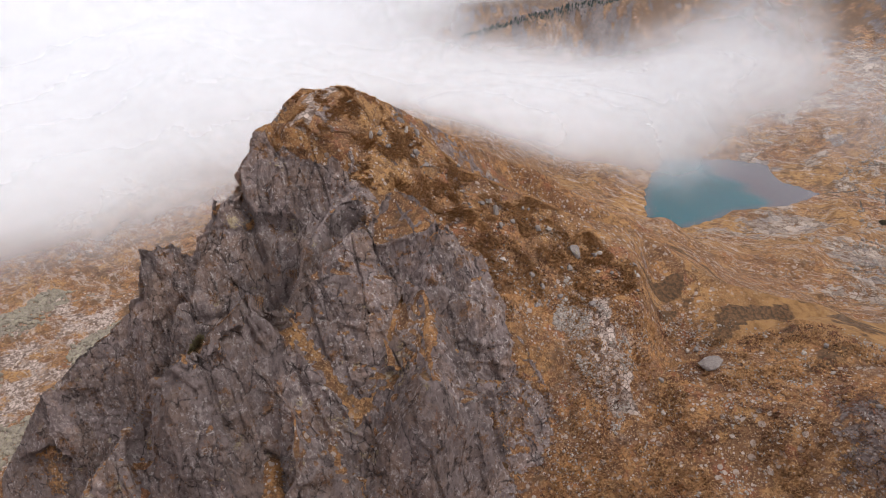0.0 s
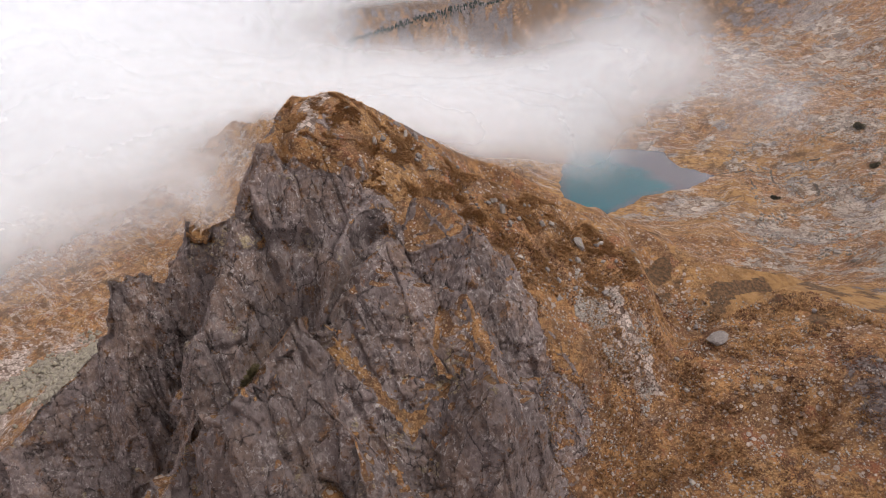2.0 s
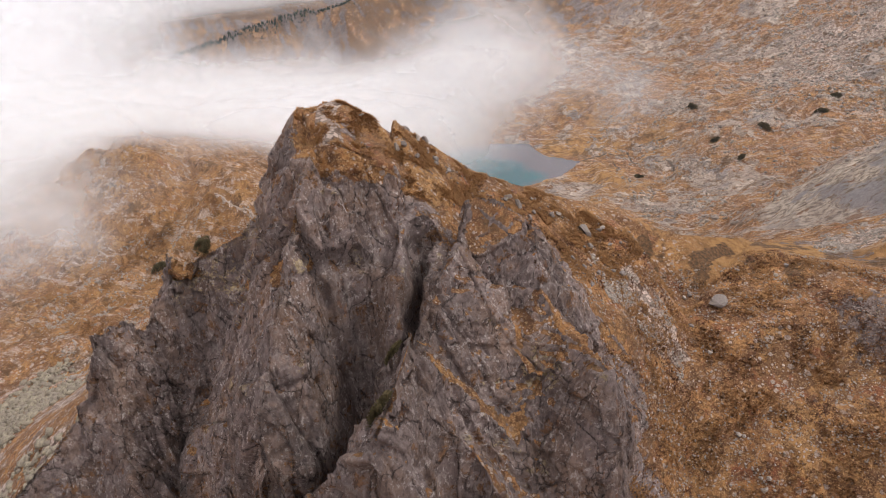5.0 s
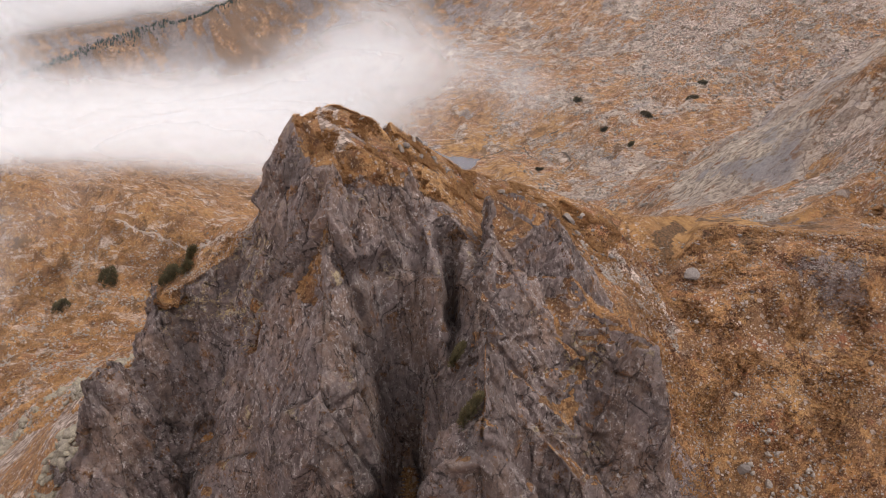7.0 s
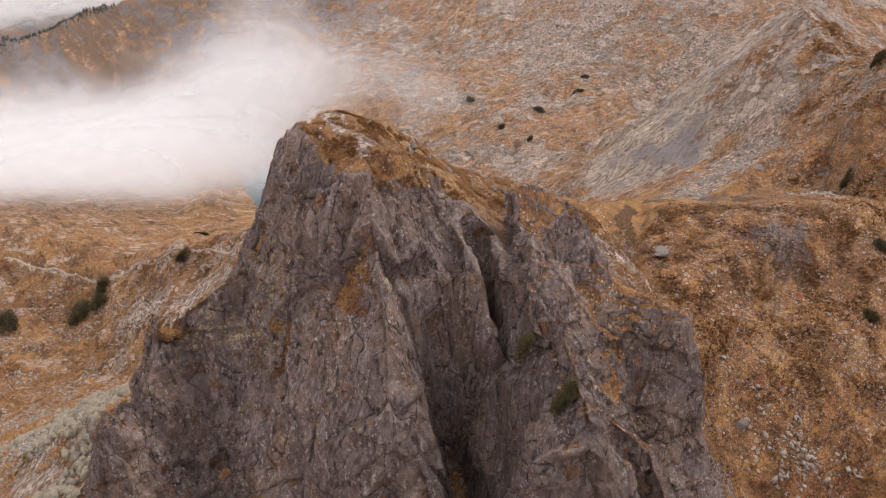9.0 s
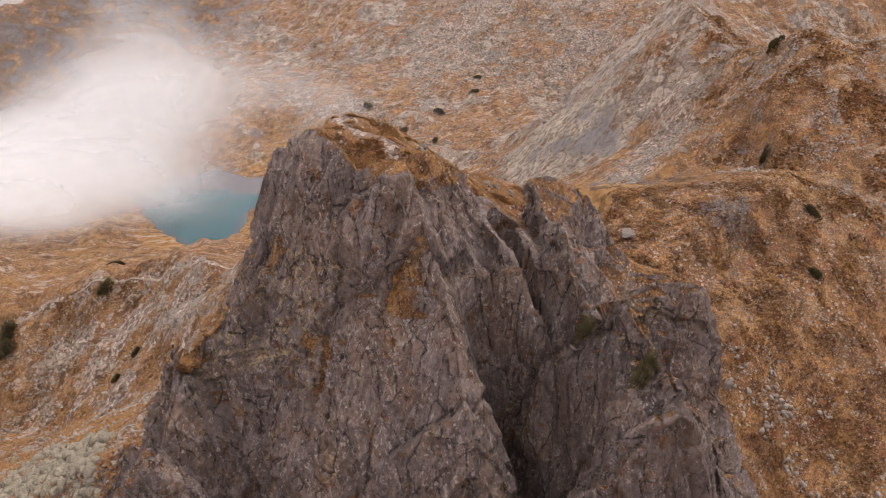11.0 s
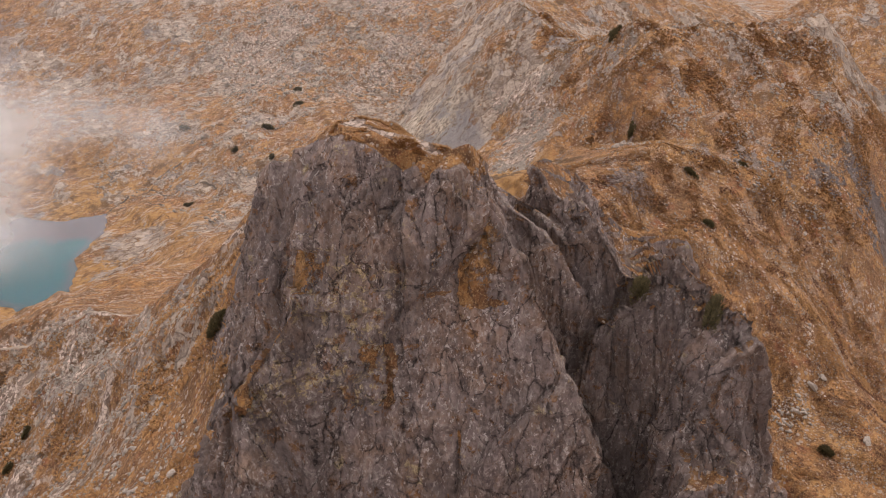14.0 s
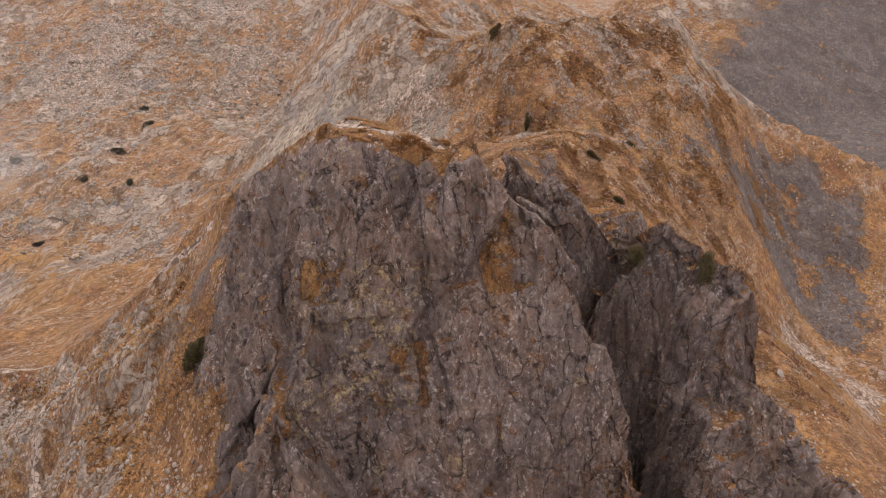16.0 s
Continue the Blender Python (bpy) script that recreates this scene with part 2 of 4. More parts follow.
def ground_material():
    s = Shade("mountain_ground", 0.92)
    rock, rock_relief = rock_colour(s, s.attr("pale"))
    turf, turf_relief = turf_colour(s)
    ragged = s.calc("ADD", s.attr("rock"), s.calc("MULTIPLY", s.calc("SUBTRACT", s.noise(1.5, 8, 0.76), 0.5), 1.15))
    ragged = s.calc("ADD", ragged, s.calc("MULTIPLY", s.calc("ADD", s.calc("MULTIPLY", s.calc("SUBTRACT", s.noise(30, 4, 0.6), 0.5), 1.5), s.calc("MULTIPLY", s.calc("SUBTRACT", s.noise(8, 9, 0.72), 0.5), 1.9)), s.attr("pale")))
    run = s.noise(1.5, 7, 0.7, s.along(137, 7.0, 0.9), 0.3)
    ragged = s.calc("ADD", ragged, s.calc("MULTIPLY", s.calc("MULTIPLY", s.calc("SUBTRACT", run, 0.5), 2.4), s.attr("ribs")))
    is_rock = s.ramp(ragged, 0.48, 0.53)
    turf = s.mix(s.attr("sward"), turf, s.mix(s.ramp(s.noise(2.0, 6, 0.65), 0.4, 0.66), (0.47, 0.262, 0.105), (0.25, 0.13, 0.052)))
    turf = s.mix(s.ramp(s.calc("ADD", s.attr("heath"), s.calc("SUBTRACT", s.noise(3, 6, 0.7), 0.5)), 0.4, 0.6), turf, s.mix(s.ramp(s.noise(0.5, 4, 0.6), 0.3, 0.7), (0.085, 0.055, 0.032), (0.24, 0.13, 0.066)))
    scree_place = bent_place(s, 0.3, 0.6)
    scree = s.cells(0.65, out="Color", where=scree_place)
    gravel = s.mix(s.ramp(s.calc("ADD", s.calc("MULTIPLY", scree, 0.6), s.calc("MULTIPLY", s.noise(0.22, 6, 0.75), 0.6)), 0.32, 0.85), (0.17, 0.11, 0.085), (0.7, 0.56, 0.48))
    gravel = s.mix(s.ramp(s.cells(0.65, "DISTANCE_TO_EDGE", where=scree_place), 0.0, 0.1, 0.7, 0), gravel, (0.09, 0.058, 0.045))
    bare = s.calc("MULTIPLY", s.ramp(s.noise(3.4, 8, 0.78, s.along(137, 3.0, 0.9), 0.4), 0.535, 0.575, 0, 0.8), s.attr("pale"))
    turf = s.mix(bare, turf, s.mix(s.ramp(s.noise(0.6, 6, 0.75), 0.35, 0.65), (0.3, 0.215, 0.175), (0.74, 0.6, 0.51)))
    scrub = s.calc("MULTIPLY", s.ramp(s.noise(4.2, 9, 0.8, s.stretch(1, 1, 1, (0, 0, 63)), 0.4), 0.425, 0.475, 0.8, 0), s.attr("pale"))
    turf = s.mix(scrub, turf, s.mix(s.ramp(s.noise(0.7, 6, 0.75), 0.4, 0.6), (0.075, 0.045, 0.028), (0.22, 0.105, 0.052)))
    c = s.mix(is_rock, turf, rock)
    is_gravel = s.ramp(s.calc("ADD", s.attr("gravel"), s.calc("MULTIPLY", s.calc("SUBTRACT", s.noise(2.2, 9, 0.78), 0.5), 1.6)), 0.45, 0.6)
    c = s.mix(is_gravel, c, gravel)
    relief = s.mix(is_rock, turf_relief, rock_relief)
    mats = s.calc("MULTIPLY", s.ramp(s.noise(7, 8, 0.74), 0.565, 0.6), s.calc("MULTIPLY", s.attr("pale"), s.calc("SUBTRACT", 1.0, s.attr("slab"))))
    c = s.mix(s.calc("MULTIPLY", mats, 0.85), c, s.mix(s.noise(1.2, 5, 0.7), (0.05, 0.035, 0.022), (0.22, 0.12, 0.06)))
    return s.done(c, s.bump(relief, 1.0, 0.42))


def stone_material(name, light, dark):
    s = Shade(name, 0.9)
    info = s.node("ShaderNodeNewGeometry").outputs["Random Per Island"]
    own = s.node("ShaderNodeObjectInfo").outputs["Random"]
    tone = s.calc("FRACT", s.calc("ADD", info, own))
    grain = s.noise(0.18, 6, 0.7)
    c = s.mix(s.ramp(grain, 0.3, 0.7), dark, light)
    c = s.mix(s.calc("MULTIPLY", tone, 0.6), c, (0.2, 0.165, 0.145))
    c = s.mix(s.ramp(s.noise(0.4, 4, 0.6), 0.58, 0.7, 0, 0.5), c, (0.3, 0.26, 0.14))
    return s.done(c, s.bump(s.calc("ADD", grain, s.noise(0.6, 5, 0.7)), 0.7, 0.12))


def leaf_material(name, dark, light, size=0.4):
    s = Shade(name, 0.8)
    tone = s.node("ShaderNodeNewGeometry").outputs["Random Per Island"]
    c = s.mix(tone, dark, light)
    return s.done(s.mix(s.ramp(s.noise(size, 4, 0.6), 0.35, 0.65, 0, 0.5), c, dark))


def water_material():
    s = Shade("lake_water", 0.08)
    s.bsdf.inputs["Specular IOR Level"].default_value = 0.5
    c = s.mix(s.attr("shallow"), (0.008, 0.085, 0.105), (0.085, 0.072, 0.085))
    return s.done(c, s.bump(s.noise(0.8, 4, 0.6, s.stretch(1, 2.2, 1, (0, 0, 35))), 0.12, 0.05))


def mist_material():
    """Cloud: white scattering sheets, their cover given by the mist's thickness and a drifting 3D noise."""
    s = Shade("cloud_mist", 1.0)
    s.tree.nodes.remove(s.bsdf)
    thick = s.attr("mist")
    wisps = s.noise(70, 7, 0.6, s.stretch(1, 1, 1.5), 0.5)
    fine = s.noise(22, 6, 0.6, s.stretch(1, 1, 1.2), 0.7)
    edge = s.ramp(thick, 0.8, 1.5, 1, 0.15)
    drift = s.calc("ADD", s.calc("MULTIPLY", s.calc("SUBTRACT", wisps, 0.5), 2.0), s.calc("MULTIPLY", s.calc("SUBTRACT", fine, 0.5), 0.6))
    d = s.calc("ADD", thick, s.calc("MULTIPLY", drift, edge))
    cover = s.calc("ADD", s.calc("MULTIPLY", s.ramp(d, 0.4, 1.35), s.attr("veil")), 0.004)
    white = s.node("ShaderNodeBsdfDiffuse")
    white.inputs["Color"].default_value = (0.935, 0.945, 0.975, 1)
    glow = s.node("ShaderNodeBsdfTranslucent")
    glow.inputs["Color"].default_value = (0.935, 0.945, 0.975, 1)
    both, clear, mixed = s.node("ShaderNodeMixShader"), s.node("ShaderNodeBsdfTransparent"), s.node("ShaderNodeMixShader")
    both.inputs[0].default_value = 0.35
    s.link(white.outputs[0], both.inputs[1])
    s.link(glow.outputs[0], both.inputs[2])
    s.link(cover, mixed.inputs[0])
    s.link(clear.outputs[0], mixed.inputs[1])
    s.link(both.outputs[0], mixed.inputs[2])
    s.link(mixed.outputs[0], s.tree.nodes["Material Output"].inputs["Surface"])
    return s.mat


GROUND = ground_material()
PALE_STONE = stone_material("pale_stone", (0.55, 0.48, 0.42), (0.26, 0.215, 0.19))
TALUS_STONE = stone_material("lichened_talus", (0.46, 0.4, 0.3), (0.17, 0.145, 0.11))
GREY_STONE = stone_material("grey_stone", (0.32, 0.275, 0.255), (0.13, 0.108, 0.102))
PINE = leaf_material("dwarf_pine_needles", (0.08, 0.068, 0.036), (0.2, 0.155, 0.075))
STRAW = leaf_material("straw_grass", (0.24, 0.12, 0.055), (0.52, 0.3, 0.13), 2.5)
HEATH = leaf_material("bilberry_leaves", (0.08, 0.042, 0.026), (0.26, 0.11, 0.06), 1.5)
SPRUCE = leaf_material("spruce_needles", (0.01, 0.02, 0.014), (0.03, 0.05, 0.03))
BARK = leaf_material("bark", (0.05, 0.035, 0.025), (0.1, 0.075, 0.055))
TRAIL_DUST = stone_material("trail_dust", (0.55, 0.45, 0.38), (0.35, 0.27, 0.21))
STREAM = leaf_material("stream_bed", (0.07, 0.052, 0.04), (0.15, 0.115, 0.09))
WATER = water_material()
MIST = mist_material()


# ---- the land: ridges, ribs, gullies and a valley floor, as forms with crests and slopes ----
def lattice(ix, iy, iz, seed):
    """A repeatable random number, 0 to 1, for each point of a whole-number lattice."""
    n = (ix * 374761393 + iy * 668265263 + iz * 2147483647 + seed * 1274126177).astype(np.int64) & 0xFFFFFFFF
    n = ((n ^ (n >> 13)) * 1103515245) & 0xFFFFFFFF
    n = ((n ^ (n >> 16)) * 2246822519) & 0xFFFFFFFF
    return ((n ^ (n >> 15)) & 0xFFFFFF) / float(0xFFFFFF)


def swell(x, y, size, seed=0):
    """Smooth noise on the plan, -1 to 1."""
    x, y = x / size + 7.3 * seed, y / size - 3.1 * seed
    ix, iy = np.floor(x).astype(np.int64), np.floor(y).astype(np.int64)
    fx, fy = x - ix, y - iy
    ux, uy = fx * fx * fx * (fx * (fx * 6 - 15) + 10), fy * fy * fy * (fy * (fy * 6 - 15) + 10)
    out = 0
    for dx in (0, 1):
        for dy in (0, 1):
            a = lattice(ix + dx, iy + dy, ix * 0, seed) * 2 * np.pi
            g = np.cos(a) * (fx - dx) + np.sin(a) * (fy - dy)
            out = out + g * (ux if dx else 1 - ux) * (uy if dy else 1 - uy)
    return out * 1.5


def rough(x, y, size, octaves, seed=0, gain=0.5):
    total, weight = 0, 1.0
    for k in range(octaves):
        total = total + weight * swell(x, y, size / 2 ** k, seed + 11 * k)
        weight *= gain
    return total


def cloudy(p, seed):
    """Smooth noise in space, -1 to 1."""
    base = np.floor(p).astype(np.int64)
    f = p - base
    f = f * f * (3 - 2 * f)
    out = 0
    for dx in (0, 1):
        for dy in (0, 1):
            for dz in (0, 1):
                w = (f[:, 0] if dx else 1 - f[:, 0]) * (f[:, 1] if dy else 1 - f[:, 1]) * (f[:, 2] if dz else 1 - f[:, 2])
                out = out + w * lattice(base[:, 0] + dx, base[:, 1] + dy, base[:, 2] + dz, seed)
    return out * 2 - 1


def fractal(p, size, octaves, seed, gain=0.55):
    total, weight = 0, 1.0
    for k in range(octaves):
        total = total + weight * cloudy(p * (2.03 ** k / size) + 17.7 * k, seed + k)
        weight *= gain
    return total


def joints(p, strike, dip, spacing, length, seed, edge=0.06, depth=0.0):
    """Slices of rock between parallel joints, each broken along its length: an offset, -1 to 1, per piece, less an open joint of that depth."""
    a, d = radians(strike), radians(dip)
    across = np.array([math.cos(a) * math.cos(d), math.sin(a) * math.cos(d), math.sin(d)])
    run = np.array([-math.cos(a) * math.sin(d), -math.sin(a) * math.sin(d), math.cos(d)])
    u, v = p @ across / spacing, p @ run / length
    u = u + 0.35 * np.sin(u * 2.1 + seed)
    k = np.floor(u)
    out = open_joint = 0
    for shift in (0, 1):
        kk = (k + shift).astype(np.int64)
        vv = v + lattice(kk, kk * 0, kk * 0, seed) * 5
        m = np.floor(vv).astype(np.int64)
        r0, r1 = lattice(kk, m, kk * 0, seed + 1), lattice(kk, m + 1, kk * 0, seed + 1)
        r = r0 + (r1 - r0) * step(vv - m, 1 - edge, 1)
        w = step(u - k, 1 - edge, 1)
        out = out + r * (w if shift else 1 - w)
        if depth and not shift:
            gap = np.abs(u - k - 1 + edge * 0.5) * spacing
            open_joint = depth * step(gap, 0.3, 0.05) * (lattice(kk, m, kk * 0, seed + 2) > 0.35)
    return out * 2 - 1 - open_joint


def step(v, lo, hi):
    t = np.clip((v - lo) / (hi - lo), 0, 1)
    return t * t * (3 - 2 * t)


def along(x, y, crest):
    """For each piece of a crest line: distance, crest height, side (1: left) and how far past each end."""
    n = len(crest)
    for i in range(n - 1):
        (x0, y0, z0), (x1, y1, z1) = crest[i], crest[i + 1]
        dx, dy = x1 - x0, y1 - y0
        length = math.hypot(dx, dy)
        t = ((x - x0) * dx + (y - y0) * dy) / length ** 2
        tc = np.clip(t, 0, 1)
        d = np.sqrt((x - x0 - tc * dx) ** 2 + (y - y0 - tc * dy) ** 2) + 1e-6
        side = np.clip(0.5 + 0.5 * (dx * (y - y0) - dy * (x - x0)) / length / (0.25 * d + 0.01), 0, 1)
        before = np.maximum(-t, 0) * length / d if i == 0 else 0 * d
        after = np.maximum(t - 1, 0) * length / d if i == n - 2 else 0 * d
        yield d, z0 + tc * (z1 - z0), side, before, after


def ridge(x, y, crest, left, right, ends):
    """A roof under a crest line; left and right: near slope, its reach, far slope; ends: slopes past both ends."""
    weight = total = 0
    for d, zc, side, before, after in along(x, y, crest):
        dl = left[0] * np.minimum(d, left[1]) + left[2] * np.maximum(d - left[1], 0)
        dr = right[0] * np.minimum(d, right[1]) + right[2] * np.maximum(d - right[1], 0)
        drop = dr + (dl - dr) * side
        for a, e in ((before, ends[0]), (after, ends[1])):
            drop = drop + (e * d - drop) * step(a, 0, 0.6)
        w = 1 / (d * d + 0.02) ** 4
        weight, total = weight + w, total + w * (zc - drop)
    return total / weight


def gully(x, y, bed, slope):
    weight = total = 0
    for d, zc, side, before, after in along(x, y, bed):
        w = 1 / (d * d + 0.02) ** 4
        weight, total = weight + w, total + w * (zc + (slope + 3 * np.clip(before / 0.6, 0, 1)) * np.maximum(d - 0.4, 0))
    return total / weight


def line_gap(x, y, line):
    """Distance on the plan to a line of (x, y) points."""
    best = np.full(np.shape(x), 1e9)
    for (x0, y0), (x1, y1) in zip(line, line[1:]):
        dx, dy = x1 - x0, y1 - y0
        t = np.clip(((x - x0) * dx + (y - y0) * dy) / (dx * dx + dy * dy), 0, 1)
        best = np.minimum(best, np.hypot(x - x0 - t * dx, y - y0 - t * dy))
    return best


def inside_gap(x, y, ring):
    """Distance to a closed outline, negative inside."""
    odd = np.zeros(np.shape(x), bool)
    for (x0, y0), (x1, y1) in zip(ring, ring[1:] + ring[:1]):
        odd ^= ((y0 > y) != (y1 > y)) & (x < (x1 - x0) * (y - y0) / (y1 - y0 + 1e-9) + x0)
    return line_gap(x, y, ring + ring[:1]) * np.where(odd, -1, 1)


def over(a, b, k):
    """The higher of two forms, with a soft join k wide."""
    h = np.clip(0.5 + 0.5 * (a - b) / k, 0, 1)
    return b * (1 - h) + a * h + k * h * (1 - h)


def valley_floor(x, y):
    """Gentle ground between the ridges, sinking into the mist north-west and rising into the cirque."""
    weight = total = 0
    for a, b, z in ((-100, 155, -6.8), (-40, 170, 1.32), (30, 230, -3.61), (100, 230, -9.7), (150, 205, 0.2), (200, 188, 15), (246, 192, 28.2), (261, 266, 18.8), (300, 385, 15.3), (110, 140, 11.6), (-60, 330, -1.46), (0, -30, 4.69), (-80, 60, 1.59), (-300, 500, -120), (60, 520, -70), (-400, 0, -120)):
        k = 1 / ((x - a) ** 2 + (y - b) ** 2 + 400) ** 1.5
        weight, total = weight + k, total + k * z
    return total / weight


LAKE_LEVEL = -4.5
LAKE = [(72.5, 212), (80, 207.5), (98, 217), (104, 222), (120, 226), (133, 229), (147, 238), (140, 247), (136, 253), (139, 270), (128, 276), (112, 279), (96, 277), (88, 262), (80, 245), (75, 226)]
FORMS = {
    "main_ridge": lambda x, y: ridge(x, y, [(-10, 80.1, 63.4), (-7.5, 79.1, 77.2), (2.6, 77.5, 69.7), (17.6, 77.2, 63.1), (27.3, 83.5, 58), (36, 74.3, 54.9), (50, 74.1, 50.9), (65.4, 57.8, 45.5), (93.9, 42, 75.8)], (0.5, 93.14, 0.16), (0.42, 19.26, 1.01), (2.41, 0.34)),
    "north_top": lambda x, y: ridge(x, y, [(-13, 82.7, 80), (-6.1, 89.6, 74.3), (8.7, 102.8, 62.3)], (1.46, 18.8, 0.85), (1.05, 40, 0.9), (3.38, 2.88)),
    "summit": lambda x, y: ridge(x, y, [(-13.2, 81.1, 80.6), (-15.7, 79.2, 80.3), (-16.5, 71.5, 78)], (0.49, 5.77, 1.5), (0.35, 2.02, 3.2), (1.84, 2)),
    "north_ridge": lambda x, y: ridge(x, y, [(7.9, 102.8, 62.5), (7.7, 110.9, 53.4), (12.4, 131.7, 37.4), (21.1, 156.6, 31.9), (3.7, 199.4, 19.2), (-8.1, 219.8, 23.9), (-22.1, 262, 19.9), (-34, 300, 17), (-60, 330, 0)], (0.77, 14.24, 0.67), (0.32, 40, 0.42), (0.97, 0.5)),
    "west_wall": lambda x, y: ridge(x, y, [(-11.5, 68, 74.7), (-17.5, 69.4, 79.4), (-20.7, 74.9, 77.2), (-17.8, 81.1, 80.4), (-13, 91.3, 73.6)], (2.26, 40, 1.5), (1.16, 40, 1.5), (3.47, 2.61)),
    "west_pillar": lambda x, y: ridge(x, y, [(-19.6, 70.5, 79.1), (-21.9, 67.7, 75.5), (-26.7, 61.6, 67.7), (-32.1, 56.5, 51.4), (-36.4, 60.3, 39.8)], (2.32, 40, 3), (1.78, 40, 2), (3.15, 2.58)),
    "buttress": lambda x, y: ridge(x, y, [(-7.6, 61.9, 67.8), (-9.6, 58.6, 70.9), (-17, 54.7, 66.2), (-18.4, 49.8, 69.2), (-23.8, 44.4, 65), (-28.5, 47.5, 58.8), (-34.1, 39, 52.4), (-48, 37, 40)], (1.41, 40, 1.5), (1.58, 40, 2.5), (3, 2)),
    "east_pillar": lambda x, y: ridge(x, y, [(-5.6, 63.2, 72.7), (-0.8, 59.9, 71), (-2.5, 55.1, 66.2), (-1.8, 47.5, 63.1), (-1.7, 45.4, 63.4), (0.3, 43, 48.4)], (1.66, 7.88, 0.9), (1.07, 40, 1.7), (3.29, 2.39)),
    "tower_rib": lambda x, y: ridge(x, y, [(-21.1, 83.8, 66.1), (-32.2, 87.7, 60.6), (-34.3, 87.4, 62.7), (-38.8, 86.2, 53.9), (-43.8, 81.7, 57.5), (-47.5, 81.3, 46.6), (-61.3, 76.2, 35.1), (-74.9, 72.4, 15.2)], (2.51, 30, 1.47), (1.5, 8.34, 0.57), (3, 1)),
    "west_foot": lambda x, y: ridge(x, y, [(-34, 66, 44), (-42, 63, 28), (-55, 58, 8)], (1.5, 20, 1), (1.5, 20, 1), (2, 1)),
    "east_rib": lambda x, y: ridge(x, y, [(42.9, 67.8, 53.5), (55.7, 39.9, 57.7), (40.8, 31.7, 48.7), (21.7, 11, 27.5), (20.2, -9.4, 12.4)], (0.33, 39.85, 0.5), (0.1, 38.83, 0.5), (1.16, 0.6)),
    "hill": lambda x, y: ridge(x, y, [(65.1, 62.6, 50.8), (92.5, 56.2, 58.3), (86.2, 41.9, 73.2), (109.8, -3.7, 75.4), (105.3, -35.8, 44.6), (96.4, -56.9, 34.3), (110, -110, 10)], (0.5, 40.3, 0.5), (0.71, 65.24, 0.53), (1, 0.5)),
    "hill_shoulder": lambda x, y: ridge(x, y, [(98.3, 47.8, 60.3), (135.2, 70.8, 74.2), (157, 78, 75.9), (200, 75, 73.4), (280, 60, 95)], (0.93, 59.08, 0.62), (0.5, 50, 0.5), (1, 0.5)),
    "cirque": lambda x, y: ridge(x, y, [(422.8, 59.9, 107), (430.8, 197.2, 106.6), (442, 329.7, 96.8), (420.3, 479.6, 77.7), (330, 600, 60.1), (240, 690, 30), (140.3, 709.5, 5), (40, 705, -15), (-60, 700, -45)], (0.48, 299.72, 0.4), (0.9, 400, 0.9), (0.5, 0.5)),
    "far_flank": lambda x, y: ridge(x, y, [(300, -70, 66), (330, -170, 75), (370, -300, 95)], (0.6, 200, 0.5), (0.62, 200, 0.5), (0.8, 0.5)),
    "misty_hill": lambda x, y: ridge(x, y, [(-34, 245, 31), (-48, 262, 27)], (1, 12, 0.75), (0.75, 12, 0.6), (0.8, 0.7)),
}
CRAG = ("west_wall", "west_pillar", "buttress", "east_pillar", "tower_rib", "west_foot")
TRAIL = [(-17.5, 75), (-15.5, 80), (-8, 91), (4, 101), (9, 112), (14, 132), (17, 147), (17.3, 156), (12, 173), (4.5, 187), (-3.7, 200), (-15.3, 217.5)]


def summit_cap(x, y):
    """The rounded top of the peak, opening upwards away from it."""
    r = np.hypot(x + 14, y - 79)
    return 80.4 - 0.007 * np.minimum(r, 12) ** 2 + 5 * np.maximum(r - 12, 0)


def land(x, y):
    """Height of the smooth land, and which form makes it."""
    parts = [f(x, y) for f in FORMS.values()]
    h = parts[0]
    for p in parts[1:]:
        h = over(h, p, 1.0)
    for bed, slope in (([(-10.3, 64.6, 62.8), (-17.6, 54.8, 60), (-18.8, 61.5, 47.7), (-24.7, 52.7, 40.1), (-27.1, 54.1, 39.2), (-38.4, 51.5, 30.4), (-60, 45, 10)], 5.48),
                       ([(-17.1, 45.5, 53), (-16.2, 41.6, 51.6), (-19.4, 34.1, 36.8)], 2.16),
                       ([(-7.6, 54.2, 64), (-5.4, 50.8, 60), (-8.4, 45.3, 50.8), (-6.7, 34.4, 37.4), (-22.2, 26.6, 24.7)], 1.2)):
        h = -over(-h, -gully(x, y, bed, slope), 1.0)
    h = -over(-h, -summit_cap(x, y), 2.5)
    h = over(h, valley_floor(x, y), 8)
    shore = inside_gap(x, y, LAKE) + 1.2 * swell(x, y, 9, 5)
    near = step(shore, 45, 2)
    h = h + (np.clip(LAKE_LEVEL + 0.25 + 0.1 * np.maximum(shore, 0), -30, 40) - h) * near
    return np.where(shore < 0, LAKE_LEVEL - 0.3 + np.maximum(shore, -12) * 0.3, h), np.argmax(parts, 0), shore


def spaced(start, dense_from, dense_to, end, fine, west, east):
    """Line positions, fine in the middle and wider outwards; west, east: (growth, widest, up to) on either side."""
    def run(length, growth, widest, reach):
        out, d = [], 0.0
        while d < length:
            d += min(fine + growth * d, widest) if d < reach else widest + 0.05 * (d - reach)
            out.append(d)
        return np.array(out)
    lo, hi = run(dense_from - start, *west), run(end - dense_to, *east)
    mid = np.linspace(dense_from, dense_to, int((dense_to - dense_from) / fine) + 1)
    return np.concatenate([dense_from - lo[::-1], mid, dense_to + hi])


